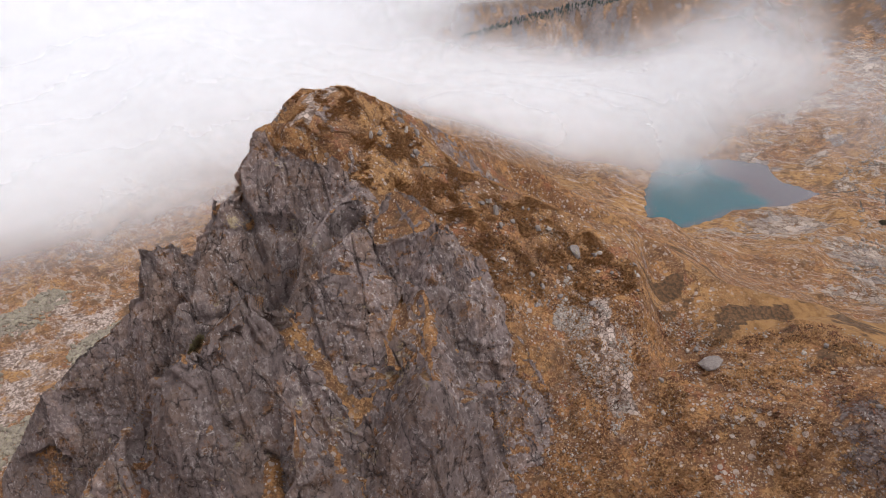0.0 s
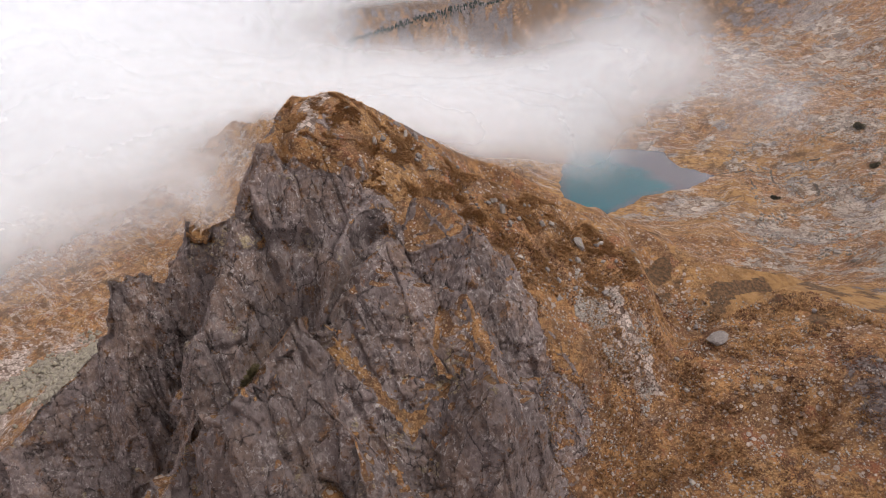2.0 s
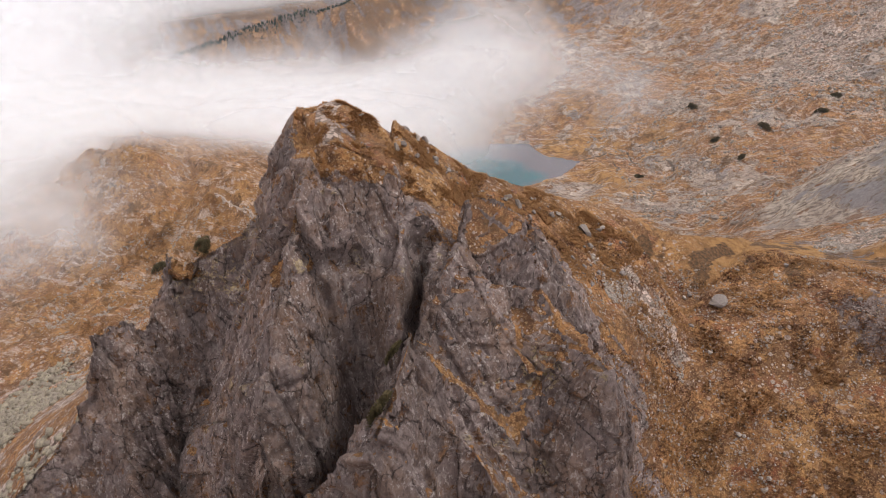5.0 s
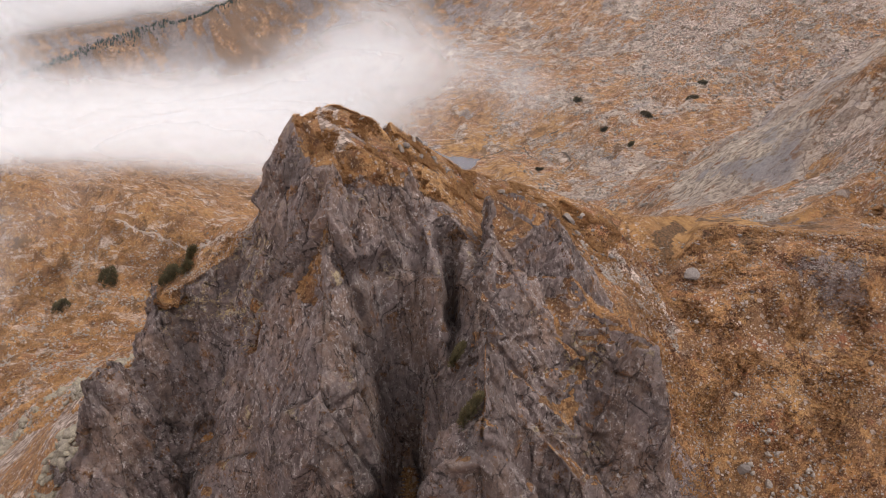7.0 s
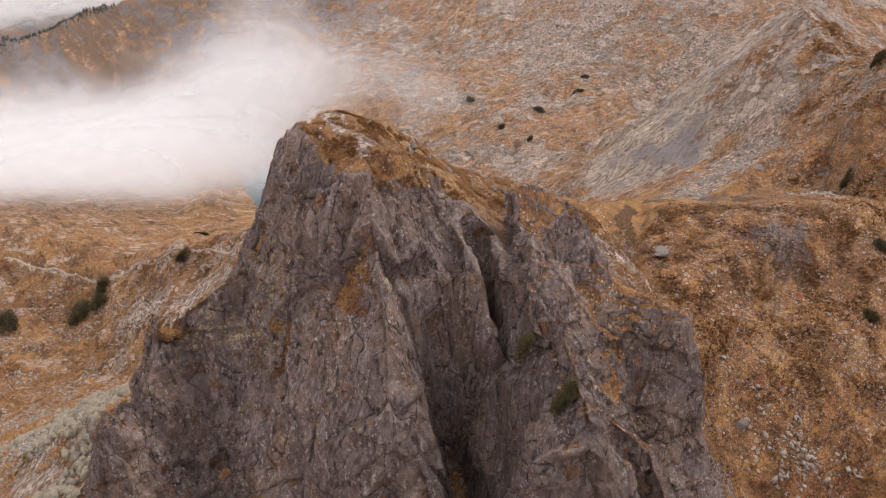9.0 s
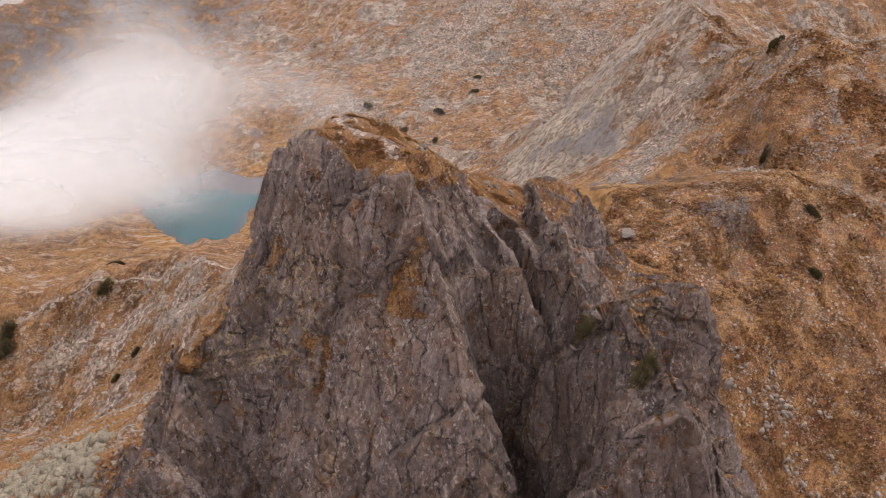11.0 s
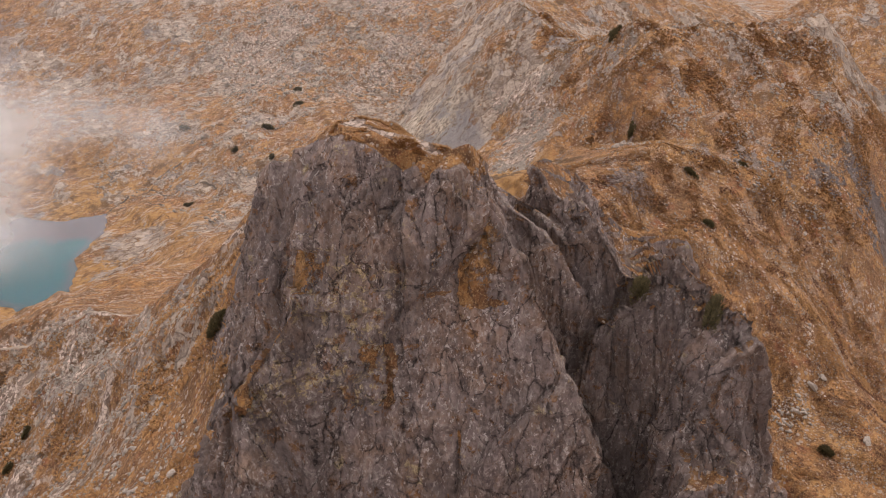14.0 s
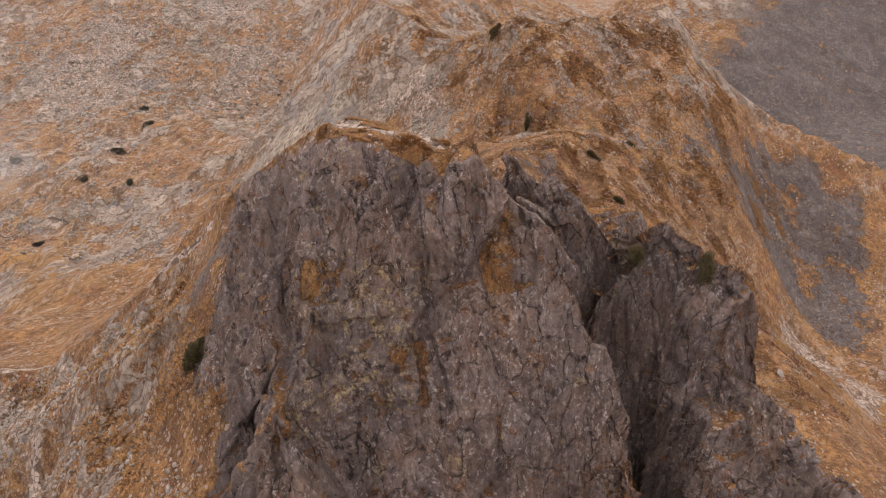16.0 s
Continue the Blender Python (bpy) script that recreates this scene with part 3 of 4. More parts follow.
XS = spaced(-4000, -46, 7, 4400, 0.08, (0.04, 3.5, 130), (0.035, 2.4, 330))
YS = spaced(-4000, 41, 92, 4600, 0.08, (0.04, 3.5, 90), (0.035, 2.4, 340))
GX, GY = np.meshgrid(XS, YS)
BASE, FORM, SHORE = land(GX, GY)
dzx = np.gradient(BASE, XS, axis=1)
dzy = np.gradient(BASE, YS, axis=0)
STEEP = np.sqrt(dzx ** 2 + dzy ** 2)
names = list(FORMS)
crag_form = np.isin(FORM, [names.index(n) for n in CRAG])
in_crag = (GX > -70) & (GX < 14) & (GY > 33) & (GY < 100)
dry = step(SHORE, 1, 14)
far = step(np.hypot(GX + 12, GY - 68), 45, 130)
# hummocks and ledges
bumps = rough(GX, GY, 14, 4, 3) * 0.55 * (0.35 + 0.65 * far) + rough(GX, GY, 2.4, 3, 8) * 0.16
valley = rough(GX * 0.8 + GY * 0.6, (GY * 0.8 - GX * 0.6) * 2.2, 34, 5, 21, 0.55)
ledges = np.abs(valley) * 2.4 - 0.9
tall = far * dry * (1 - step(STEEP, 0.9, 1.6))
Z = BASE + (bumps + tall * (1.3 * ledges + 2.2 * rough(GX, GY, 60, 3, 31))) * dry
low_flank = step(GY, 108, 124)
lie = (0.99 * GX - 0.13 * GY) * (1 - low_flank) + (0.15 * GX + 0.99 * GY) * low_flank
fall = (0.13 * GX + 0.99 * GY) * (1 - low_flank) + (0.99 * GX - 0.15 * GY) * low_flank
ribs = swell(lie + 3 * swell(GX, GY, 14, 16), fall * 0.12, 3.6, 17) + 0.6 * swell(lie, fall * 0.15, 1.6, 18)
flank = step(inside_gap(GX, GY, [(4, 100), (10, 112), (14, 134), (21, 157), (6, 186), (-14, 178), (-20, 140), (-20, 112), (-10, 98)]), 5, -4)
Z = Z + flank * 0.8 * np.maximum(ribs, -0.2)
Z = np.where((SHORE > 0) & (SHORE < 120), np.maximum(Z, LAKE_LEVEL + 0.15 + 0.02 * SHORE), Z)

# what covers the land
WEST_TALUS = [(-44, 92), (-30, 110), (-26, 142), (-26, 160), (-40, 172), (-75, 168), (-125, 176), (-145, 115), (-90, 94), (-60, 91)]
patch = rough(GX, GY, 9, 4, 41)
rock = 0.34 * step(STEEP, 0.8, 1.7) + 0.25 * patch
rock = np.where(crag_form & in_crag, np.maximum(rock, step(STEEP, 0.62, 1.2) * 0.85 + 0.12 * patch), rock)
SLAB_WALL = [(103, 107), (97, 94), (91, 82), (100, 78), (114, 84), (128, 92), (136, 104), (135, 128), (118, 122)]
slab = step(inside_gap(GX, GY, SLAB_WALL) + 5 * patch, 5, -3)
slabs = step(inside_gap(GX, GY, [(100, 62), (112, 92), (108, 112), (128, 122), (165, 96), (190, 84), (150, 76), (120, 66)]), 10, -6)
stony = step(valley + 0.5 * patch, 0.0, 0.55) * far * step(GX, 60, 110) * step(GY, 60, 120)
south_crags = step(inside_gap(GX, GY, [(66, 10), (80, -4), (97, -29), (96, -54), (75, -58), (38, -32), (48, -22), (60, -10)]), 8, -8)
rock = np.maximum.reduce([rock, slabs * (0.6 + 0.25 * valley + 0.25 * patch), 0.56 * stony, south_crags * (0.62 + 0.4 * patch), slab * 0.9])
rock = np.maximum(rock, flank * (0.44 + 0.6 * ribs) * (1 - 0.25 * low_flank))
down = np.arctan2(GY - 45, GX - 96)
hill_ribs = swell(down * 9, np.hypot(GX - 96, GY - 45) * 0.06, 1.0, 19) + 0.5 * swell(GX, GY, 5, 20)
on_hill = step(np.hypot(GX - 92, GY - 30), 95, 60) * step(GX, 44, 62)
rock = np.maximum(rock, on_hill * (0.36 + 0.3 * hill_ribs))
rock = np.maximum(rock, (0.43 + 0.3 * rough(GX, GY, 30, 3, 44)) * far * step(GX, 60, 120) * step(SHORE, 5, 60))
rock = np.where(GY > 420, 0.46 + 0.4 * patch + 0.3 * rough(GX, GY * 0.5, 60, 4, 47), rock)
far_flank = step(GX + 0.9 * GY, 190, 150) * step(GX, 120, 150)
rock = np.maximum(rock, far_flank * (0.72 + 0.3 * patch))
rock = np.maximum(rock, 0.62 * step(np.hypot(GX - 42, (GY - 47) * 0.8), 9, 2))
shelf = step(inside_gap(GX, GY, [(82, 203), (100, 214), (122, 222), (140, 215), (130, 195), (100, 190)]), 5, -5)
rock = np.maximum(rock, shelf * 0.66)
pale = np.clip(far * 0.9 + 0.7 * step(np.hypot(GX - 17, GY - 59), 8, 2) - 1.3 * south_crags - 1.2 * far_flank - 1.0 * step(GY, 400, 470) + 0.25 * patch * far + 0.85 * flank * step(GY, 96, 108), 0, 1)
scree = step(inside_gap(GX, GY, WEST_TALUS), 8, -6) * (0.5 + 0.3 * patch)
scree = np.maximum(scree, 0.55 * step(inside_gap(GX, GY, [(4, 112), (12, 134), (21, 156), (6, 152), (-4, 130)]), 4, -3))
scree = np.maximum(scree, 0.56 * step(inside_gap(GX, GY, [(60, 66), (72, 78), (100, 72), (118, 84), (108, 62), (88, 58)]), 6, -4))
PINK_SCREE = [(14, 68), (17, 66), (20, 63), (21.5, 58), (18, 53.5), (15.5, 56), (11.5, 61)]
scree = np.maximum(scree, 0.62 * step(inside_gap(GX, GY, PINK_SCREE) + 2.6 * rough(GX, GY, 4.5, 3, 68), 1.0, -1.2))
scree = np.maximum(scree, 0.6 * step(inside_gap(GX, GY, [(46, -10), (38, -6), (20, -6), (12, -13), (24, -24), (40, -20)]), 3, -2))
scree = np.maximum(scree, 0.6 * step(inside_gap(GX, GY, [(235, 150), (230, 215), (275, 250), (330, 300), (360, 160), (300, 110)]), 25, -20) * step(rough(GX, GY, 45, 4, 66), -0.5, 0.2))
scree = np.maximum(scree, flank * low_flank * (0.38 + 0.55 * ribs))
gravel = np.maximum(scree + 0.12 * patch * (scree > 0), 0.9 * step(line_gap(GX, GY, TRAIL), 0.75, 0.25))
gravel = np.maximum(gravel, 0.95 * step(line_gap(GX, GY, [(-13.8, 81), (-15.8, 78), (-16.3, 74.5), (-17, 71.5)]) + 0.6 * patch, 1.5, 0.5))
sward = step(inside_gap(GX, GY, [(34, 68), (50, 60), (66, 62), (80, 70), (66, 82), (48, 84)]), 6, -4) * 0.9
sward = np.maximum(sward, far * step(GY, 430, 380) * step(SHORE, 70, 8) * step(rough(GX, GY, 22, 3, 61), -0.25, 0.25))
sward = np.maximum(sward, 0.25 * step(GY, 175, 205) * step(GY, 400, 330) * step(np.abs(GX + 10), 90, 40))
far_heath = step(GY, 400, 480) * (0.8 + 0.3 * patch)
saddle = step(inside_gap(GX, GY, [(24, 72), (40, 60), (60, 54), (72, 62), (70, 78), (50, 84), (30, 82)]), 5, -3)
mats = saddle * step(swell(GX * 0.9 + GY * 0.5, (GY * 0.9 - GX * 0.5) * 2.6, 8, 77) + 0.5 * swell(GX, GY, 4, 78), 0.1, 0.3)
heath = 0.75 * mats + 0.7 * far_heath + 0.35 * far_flank + 0.38 * step(rough(GX, GY, 11, 3, 71) + 0.9 * rough(GX, GY * 2.2, 7, 2, 75), 0.22, 0.6) * (0.5 + 0.5 * step(np.abs(GX - 50), 40, 12))


def sample(grid, x, y):
    """Value of a grid of the land at points of the plan."""
    x, y = np.atleast_1d(x).astype(float), np.atleast_1d(y).astype(float)
    i = np.clip(np.searchsorted(XS, x) - 1, 0, len(XS) - 2)
    j = np.clip(np.searchsorted(YS, y) - 1, 0, len(YS) - 2)
    u, v = (x - XS[i]) / (XS[i + 1] - XS[i]), (y - YS[j]) / (YS[j + 1] - YS[j])
    return (grid[j, i] * (1 - u) + grid[j, i + 1] * u) * (1 - v) + (grid[j + 1, i] * (1 - u) + grid[j + 1, i + 1] * u) * v


SUMMIT_TURF = [(-20.4, 73), (-20, 70), (-17.5, 68.4), (-13.5, 68.3), (-9.7, 69.5), (-7, 67.5), (-2, 68), (10, 72), (10, 84), (-4, 92), (-12, 86), (-18.6, 81), (-20.2, 76)]
# broken rock: blocks pushed out of the faces, joints drawn in
PX, PY, PZ = GX.copy(), GY.copy(), Z.copy()
j, i = np.nonzero(in_crag & (STEEP > 0.7))
p = np.stack([GX[j, i], GY[j, i], Z[j, i]], 1)
def blurred(grid, r):
    """A grid averaged over (2r + 1) cells each way."""
    for axis in (0, 1):
        total = np.cumsum(np.pad(grid, [(r + 1, r) if k == axis else (0, 0) for k in (0, 1)], mode="edge"), axis)
        m = grid.shape[axis]
        grid = (np.take(total, np.arange(2 * r + 1, m + 2 * r + 1), axis) - np.take(total, np.arange(m), axis)) / (2 * r + 1)
    return grid


n = np.stack([-blurred(dzx, 7)[j, i], -blurred(dzy, 7)[j, i], np.ones(len(j))], 1)
n /= np.linalg.norm(n, axis=1)[:, None]
warp = np.stack([fractal(p, 5.0, 3, 91), fractal(p, 5.0, 3, 92), fractal(p, 5.0, 3, 93)], 1) * 0.55
q = p + warp
broken = step(fractal(p, 9.0, 2, 55), -0.35, 0.3)
pillars = 0.85 * joints(q, 25, 4, 5.6, 32, 100, 0.05, 0.35) + 0.7 * joints(q, 86, -5, 4.1, 26, 110, 0.05, 0.35)
push = pillars + 0.3 * step(STEEP[j, i], 3.6, 1.8) * joints(q, 48, 68, 6.0, 9, 120, 0.05, 0.4)
push += (0.45 + 0.55 * broken) * (0.36 * joints(q, 38, 6, 1.9, 10, 130, 0.06, 0.4) + 0.32 * joints(q, 98, -5, 1.45, 7, 140, 0.06, 0.4) + 0.22 * step(STEEP[j, i], 3.2, 1.4) * joints(q, 60, 58, 1.8, 5, 150, 0.08, 0.4))
band = step(p[:, 0], -15, -19) * step(p[:, 1], 69, 73) * step(p[:, 1], 92, 87) * step(p[:, 2], 54, 58) * step(p[:, 2], 73, 68) * step(fractal(p, 6.0, 3, 205), -0.25, 0.2)
shelves = joints(q, 30, 76, 2.8, 4.5, 200, 0.07)
push += 0.6 * band * shelves
fine_grain = step(STEEP[j, i], 6.0, 2.4)
push += fine_grain * (0.35 + 0.65 * broken) * (0.2 * joints(q, 12, 14, 0.72, 2.4, 160, 0.12) + 0.18 * joints(q, 74, -24, 0.66, 1.8, 170, 0.12)) + 0.14 * fractal(p, 2.2, 3, 180, 0.6) + 0.2 * (0.4 - np.abs(fractal(p, 1.5, 4, 190, 0.6)))
calm = 1 - step(inside_gap(p[:, 0], p[:, 1], SUMMIT_TURF), 0.6, -1.2)
push *= step(np.minimum.reduce([p[:, 0] + 70, 14 - p[:, 0], p[:, 1] - 33, 100 - p[:, 1]]), 0.5, 5) * step(STEEP[j, i], 0.7, 1.6) * (0.25 + 0.75 * step(p[:, 2], 79.5, 74)) * calm * (0.2 + 0.8 * np.maximum(blurred(crag_form.astype(float), 8)[j, i] * step(STEEP[j, i], 0.9, 1.5), step(STEEP[j, i], 1.3, 2.0)))
PX[j, i] += n[:, 0] * push
PY[j, i] += n[:, 1] * push
PZ[j, i] += n[:, 2] * push

# turf keeps to the ledges, bare rock to what is steep
ax, ay, az = (np.gradient(g, axis=1) for g in (PX, PY, PZ))
bx, by, bz = (np.gradient(g, axis=0) for g in (PX, PY, PZ))
nx, ny, nz = ay * bz - az * by, az * bx - ax * bz, ax * by - ay * bx
upright = nz / np.sqrt(nx ** 2 + ny ** 2 + nz ** 2 + 1e-12)
for _ in range(2):
    upright[1:-1, 1:-1] = (upright[1:-1, 1:-1] * 2 + upright[:-2, 1:-1] + upright[2:, 1:-1] + upright[1:-1, :-2] + upright[1:-1, 2:]) / 6
ledge = 0.5 * upright + 0.5 / np.sqrt(1 + STEEP ** 2)
cliff = in_crag & (STEEP > 0.7)
inward = np.minimum.reduce([GX + 70, 14 - GX, GY - 33, 100 - GY])
soft = step(inward + 4 * patch, 0.5, 9)
rock = np.where(cliff, rock + (np.clip(step(ledge, 0.78, 0.52) * 0.92 + 0.25 * patch, 0, 1) - rock) * soft, rock)
face = step(inside_gap(GX, GY, [(-20, 69.5), (-17, 68), (-13.5, 67.8), (-9.7, 68.9), (-7.6, 66.6), (-6.5, 62.5), (-9.5, 57.5), (-16, 56), (-25, 60)]) + 0.5 * patch, 0.5, -0.4)
rock = np.maximum(rock, face * (0.6 + 0.15 * patch))
cleft = np.zeros_like(GX)
cleft[j, i] = step(-pillars, 0.75, 1.2) * step(STEEP[j, i], 5.5, 3.5)
lichen = np.zeros_like(GX)
lichen[j, i] = np.maximum(band * 0.9, step(np.linalg.norm(p - (-4.6, 51, 60), axis=1), 4, 1.5))
ledge_turf = np.zeros_like(GX)
ledge_turf[j, i] = band * step(shelves, 0.05, -0.35)
# how strongly shade is painted into the rock of three distant slopes
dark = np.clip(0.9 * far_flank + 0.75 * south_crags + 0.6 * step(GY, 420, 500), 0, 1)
rock = rock - 0.32 * cleft - 0.42 * ledge_turf
top = step(inside_gap(GX, GY, SUMMIT_TURF) + 0.7 * patch, 0.4, -0.5)
rock = rock * (1 - top) + top * np.clip(0.2 + 0.45 * rough(GX, GY, 3.5, 3, 48), 0, 0.6)
gravel = np.where(cliff & (top < 0.5), gravel * step(STEEP, 1.4, 0.9), gravel)
heath = np.where(cliff & (top < 0.5), np.maximum(heath, 0.42), heath)


def sheet(name, keep, parent=None, material=GROUND):
    """One mesh of the cells of the land that are kept, with their cover."""
    jj, ii = np.nonzero(keep)
    w = len(XS)
    quads = np.stack([jj * w + ii, jj * w + ii + 1, (jj + 1) * w + ii + 1, (jj + 1) * w + ii], 1)
    used, index = np.unique(quads, return_inverse=True)
    me = bpy.data.meshes.new(name)
    me.vertices.add(len(used))
    me.vertices.foreach_set("co", np.stack([PX.ravel()[used], PY.ravel()[used], PZ.ravel()[used]], 1).astype(np.float32).ravel())
    me.loops.add(len(quads) * 4)
    me.loops.foreach_set("vertex_index", index.ravel().astype(np.int32))
    me.polygons.add(len(quads))
    me.polygons.foreach_set("loop_start", np.arange(0, len(quads) * 4, 4, dtype=np.int32))
    me.polygons.foreach_set("use_smooth", np.ones(len(quads), bool))
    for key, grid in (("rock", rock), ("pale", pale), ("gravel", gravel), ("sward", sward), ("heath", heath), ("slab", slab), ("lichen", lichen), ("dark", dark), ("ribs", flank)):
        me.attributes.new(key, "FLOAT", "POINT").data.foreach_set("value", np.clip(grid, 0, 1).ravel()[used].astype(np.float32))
    me.update()
    me.validate()
    me.materials.append(material)
    ob = new(name, me)
    ob.parent = parent
    return ob


cell_form = FORM[:-1, :-1]
near_peak = (in_crag & (BASE > 14))[:-1, :-1]
cap = (np.hypot(GX + 12, GY - 76) + 2.5 * patch < 26)[:-1, :-1] & ~np.isin(cell_form, [names.index(n) for n in CRAG])
peak = tagged(new("mountain_peak"), "rocky mountain peak of grey schist with autumn turf on top", "mountain")
taken = cap.copy()
sheet("summit_turf", cap, peak)["label"] = "ochre grass cap with a worn stony patch"
for n in CRAG:
    keep = (cell_form == names.index(n)) & near_peak & ~taken
    taken |= keep
    sheet(n, keep, peak)
ground = tagged(sheet("ground", ~taken), "autumn alpine ground of ochre turf, stones and pale slabs", "ground", kind="structure")

# the lake
ring = [(x, y) for x, y in LAKE]
bm = bmesh.new()
rows = [[bm.verts.new((x, y, LAKE_LEVEL)) for x in np.arange(40, 164, 2.0)] for y in np.arange(196, 300, 2.0)]
for r0, r1 in zip(rows, rows[1:]):
    for a, b, c, d in zip(r0, r0[1:], r1[1:], r1):
        if inside_gap(np.array([a.co.x + 1]), np.array([a.co.y + 1]), LAKE)[0] < 4:
            bm.faces.new((a, b, c, d))
for v in [v for v in bm.verts if not v.link_faces]:
    bm.verts.remove(v)
me = bpy.data.meshes.new("lake")
bm.to_mesh(me)
bm.free()
spots = np.array([v.co[:2] for v in me.vertices])
shallow = step(inside_gap(spots[:, 0], spots[:, 1], LAKE), -4, 0) * 0.5 + step(spots[:, 0] + 0.3 * (spots[:, 1] - 240) + 4 * swell(spots[:, 0], spots[:, 1], 12, 3), 116, 126)
me.attributes.new("shallow", "FLOAT", "POINT").data.foreach_set("value", np.clip(shallow, 0, 1).astype(np.float32))
me.materials.append(WATER)
tagged(new("water", me), "still turquoise mountain lake with a grey shallow end", "lake", kind="structure")


def ribbon(name, line, width, lift, material, label, category):
    """A narrow strip laid over the land, swinging a little, with uneven edges."""
    points = []
    for (x0, y0), (x1, y1) in zip(line, line[1:]):
        for t in np.arange(0, 1, 0.8 / math.hypot(x1 - x0, y1 - y0)):
            points.append((x0 + t * (x1 - x0), y0 + t * (y1 - y0)))
    pts = np.array(points)
    for _ in range(12):
        pts[1:-1] = 0.5 * pts[1:-1] + 0.25 * (pts[:-2] + pts[2:])
    pts[:, 0] += 0.9 * swell(pts[:, 0], pts[:, 1], 7, 81)
    pts[:, 1] += 0.9 * swell(pts[:, 0], pts[:, 1], 6, 82)
    way = np.gradient(pts, axis=0)
    way /= np.linalg.norm(way, axis=1)[:, None] + 1e-9
    side = np.stack([-way[:, 1], way[:, 0]], 1)
    lanes = []
    for k, off in enumerate((-0.5, -0.17, 0.17, 0.5)):
        w = width * (1 + 0.5 * swell(pts[:, 0] + 40 * k, pts[:, 1], 3, 83))
        lane = pts + side * (off * w)[:, None]
        z = sample(Z, lane[:, 0], lane[:, 1]) + (lift if abs(off) < 0.3 else 0.02)
        lanes.append(np.column_stack([lane, z]))
    n = len(pts)
    me = bpy.data.meshes.new(name)
    me.from_pydata(np.concatenate(lanes).tolist(), [], [(k * n + i, k * n + i + 1, (k + 1) * n + i + 1, (k + 1) * n + i) for k in range(3) for i in range(n - 1)])
    me.materials.append(material)
    return tagged(new(name, me), label, category, kind="structure")


ribbon("trail", TRAIL[4:], 0.38, 0.1, TRAIL_DUST, "trodden pale footpath along the crest", "path")
for bed in ([(147, 238), (158, 236), (166, 228), (172, 230), (182, 222)], [(166, 229), (160, 218), (168, 206), (163, 196)], [(150, 234), (153, 222), (148, 212)]):
    ribbon("stream", bed, 0.9, 0.06, STREAM, "narrow dark stream winding through ochre meadow", "stream")


# ---- cloud: a bank of mist over the valley, in thin leaning sheets one behind another ----
def mist_thickness(x, y, z):
    """How dense the cloud is at a place, 0 to about 1.6."""
    out = 0
    for cx, cy, cz, rx, ry, rz, turn, amount in (
            (20, 335, 0, 120, 60, 29, 10, 2.0), (40, 292, 4, 55, 34, 20, 0, 1.1), (-50, 222, 22, 34, 20, 15, 0, 0.6), (146, 272, 30, 46, 50, 20, 20, 0.78), (134, 194, 32, 23, 28, 11, 0, 0.76), (150, 320, 55, 46, 48, 34, 0, 0.74), (-122, 205, 2, 44, 34, 22, 0, 0.55),
            (-160, 325, 0, 105, 85, 48, -15, 1.6), (-210, 190, -20, 60, 90, 45, 0, 1.2), (-150, 218, -2, 50, 55, 25, 0, 1.2), (60, 1010, 10, 520, 120, 150, 0, 2.2), (78, 250, 8, 34, 34, 16, 0, 0.6), (40, 246, 22, 46, 30, 14, 0, 0.85), (72, 266, 14, 40, 30, 14, 0, 0.6), (4, 252, 27, 42, 26, 12, 0, 1.1), (104, 302, 26, 50, 40, 22, 0, 0.65), (-70, 268, 16, 40, 26, 18, 0, 0.7),
            (60, 480, -34, 240, 90, 30, 0, 0.9), (-250, 480, 10, 200, 200, 110, 0, 2.0), (-70, 720, 20, 105, 120, 70, 0, 1.8)):
        c, s = math.cos(radians(turn)), math.sin(radians(turn))
        u, v = ((x - cx) * c + (y - cy) * s) / rx, ((y - cy) * c - (x - cx) * s) / ry
        out = out + amount * np.exp(-(u * u + v * v + ((z - cz) / rz) ** 2))
    return out


def mist_sheet(radius, parent):
    turns, levels = np.radians(np.arange(-8, 186, 2.0)), np.linspace(-90, 130, 45)
    a, z = np.meshgrid(turns, levels)
    r = radius + 0.75 * (z - 10)
    x, y = -10 + r * np.cos(a), 75 + r * np.sin(a)
    z = z + 3 * swell(x, y, 60, 7)
    above = z - sample(Z, x.ravel(), y.ravel()).reshape(x.shape)
    me = bpy.data.meshes.new("mist_sheet")
    w = len(turns)
    faces = [(j * w + i, j * w + i + 1, (j + 1) * w + i + 1, (j + 1) * w + i) for j in range(len(levels) - 1) for i in range(w - 1)]
    me.from_pydata(np.stack([x.ravel(), y.ravel(), z.ravel()], 1).tolist(), [], faces)
    me.polygons.foreach_set("use_smooth", np.ones(len(faces), bool))
    thick = mist_thickness(x, y, z)
    me.attributes.new("mist", "FLOAT", "POINT").data.foreach_set("value", thick.ravel().astype(np.float32))
    veil = step(above, 2, 18) * (0.38 + 0.26 * step(thick, 0.9, 1.6))
    me.attributes.new("veil", "FLOAT", "POINT").data.foreach_set("value", veil.ravel().astype(np.float32))
    me.materials.append(MIST)
    ob = new("mist_sheet", me)
    ob.parent = parent
    return ob


cloud = tagged(new("cloud_bank"), "white bank of drifting cloud filling the valley beyond the lake", "cloud", kind="structure")
for radius in (118, 135, 152, 170, 190, 212, 236, 262, 290, 322, 358, 400, 450, 510, 580, 660, 760, 880, 960, 1020):
    mist_sheet(radius, cloud)


# ---- stones, shrubs and grass on the land ----
rng = np.random.default_rng(7)


def part(name, bm, material, parent, label=""):
    me = bpy.data.meshes.new(name)
    bm.to_mesh(me)
    bm.free()
    me.materials.append(material)
    ob = new(name, me)
    ob.parent = parent
    if label:
        ob["label"] = label
    return ob


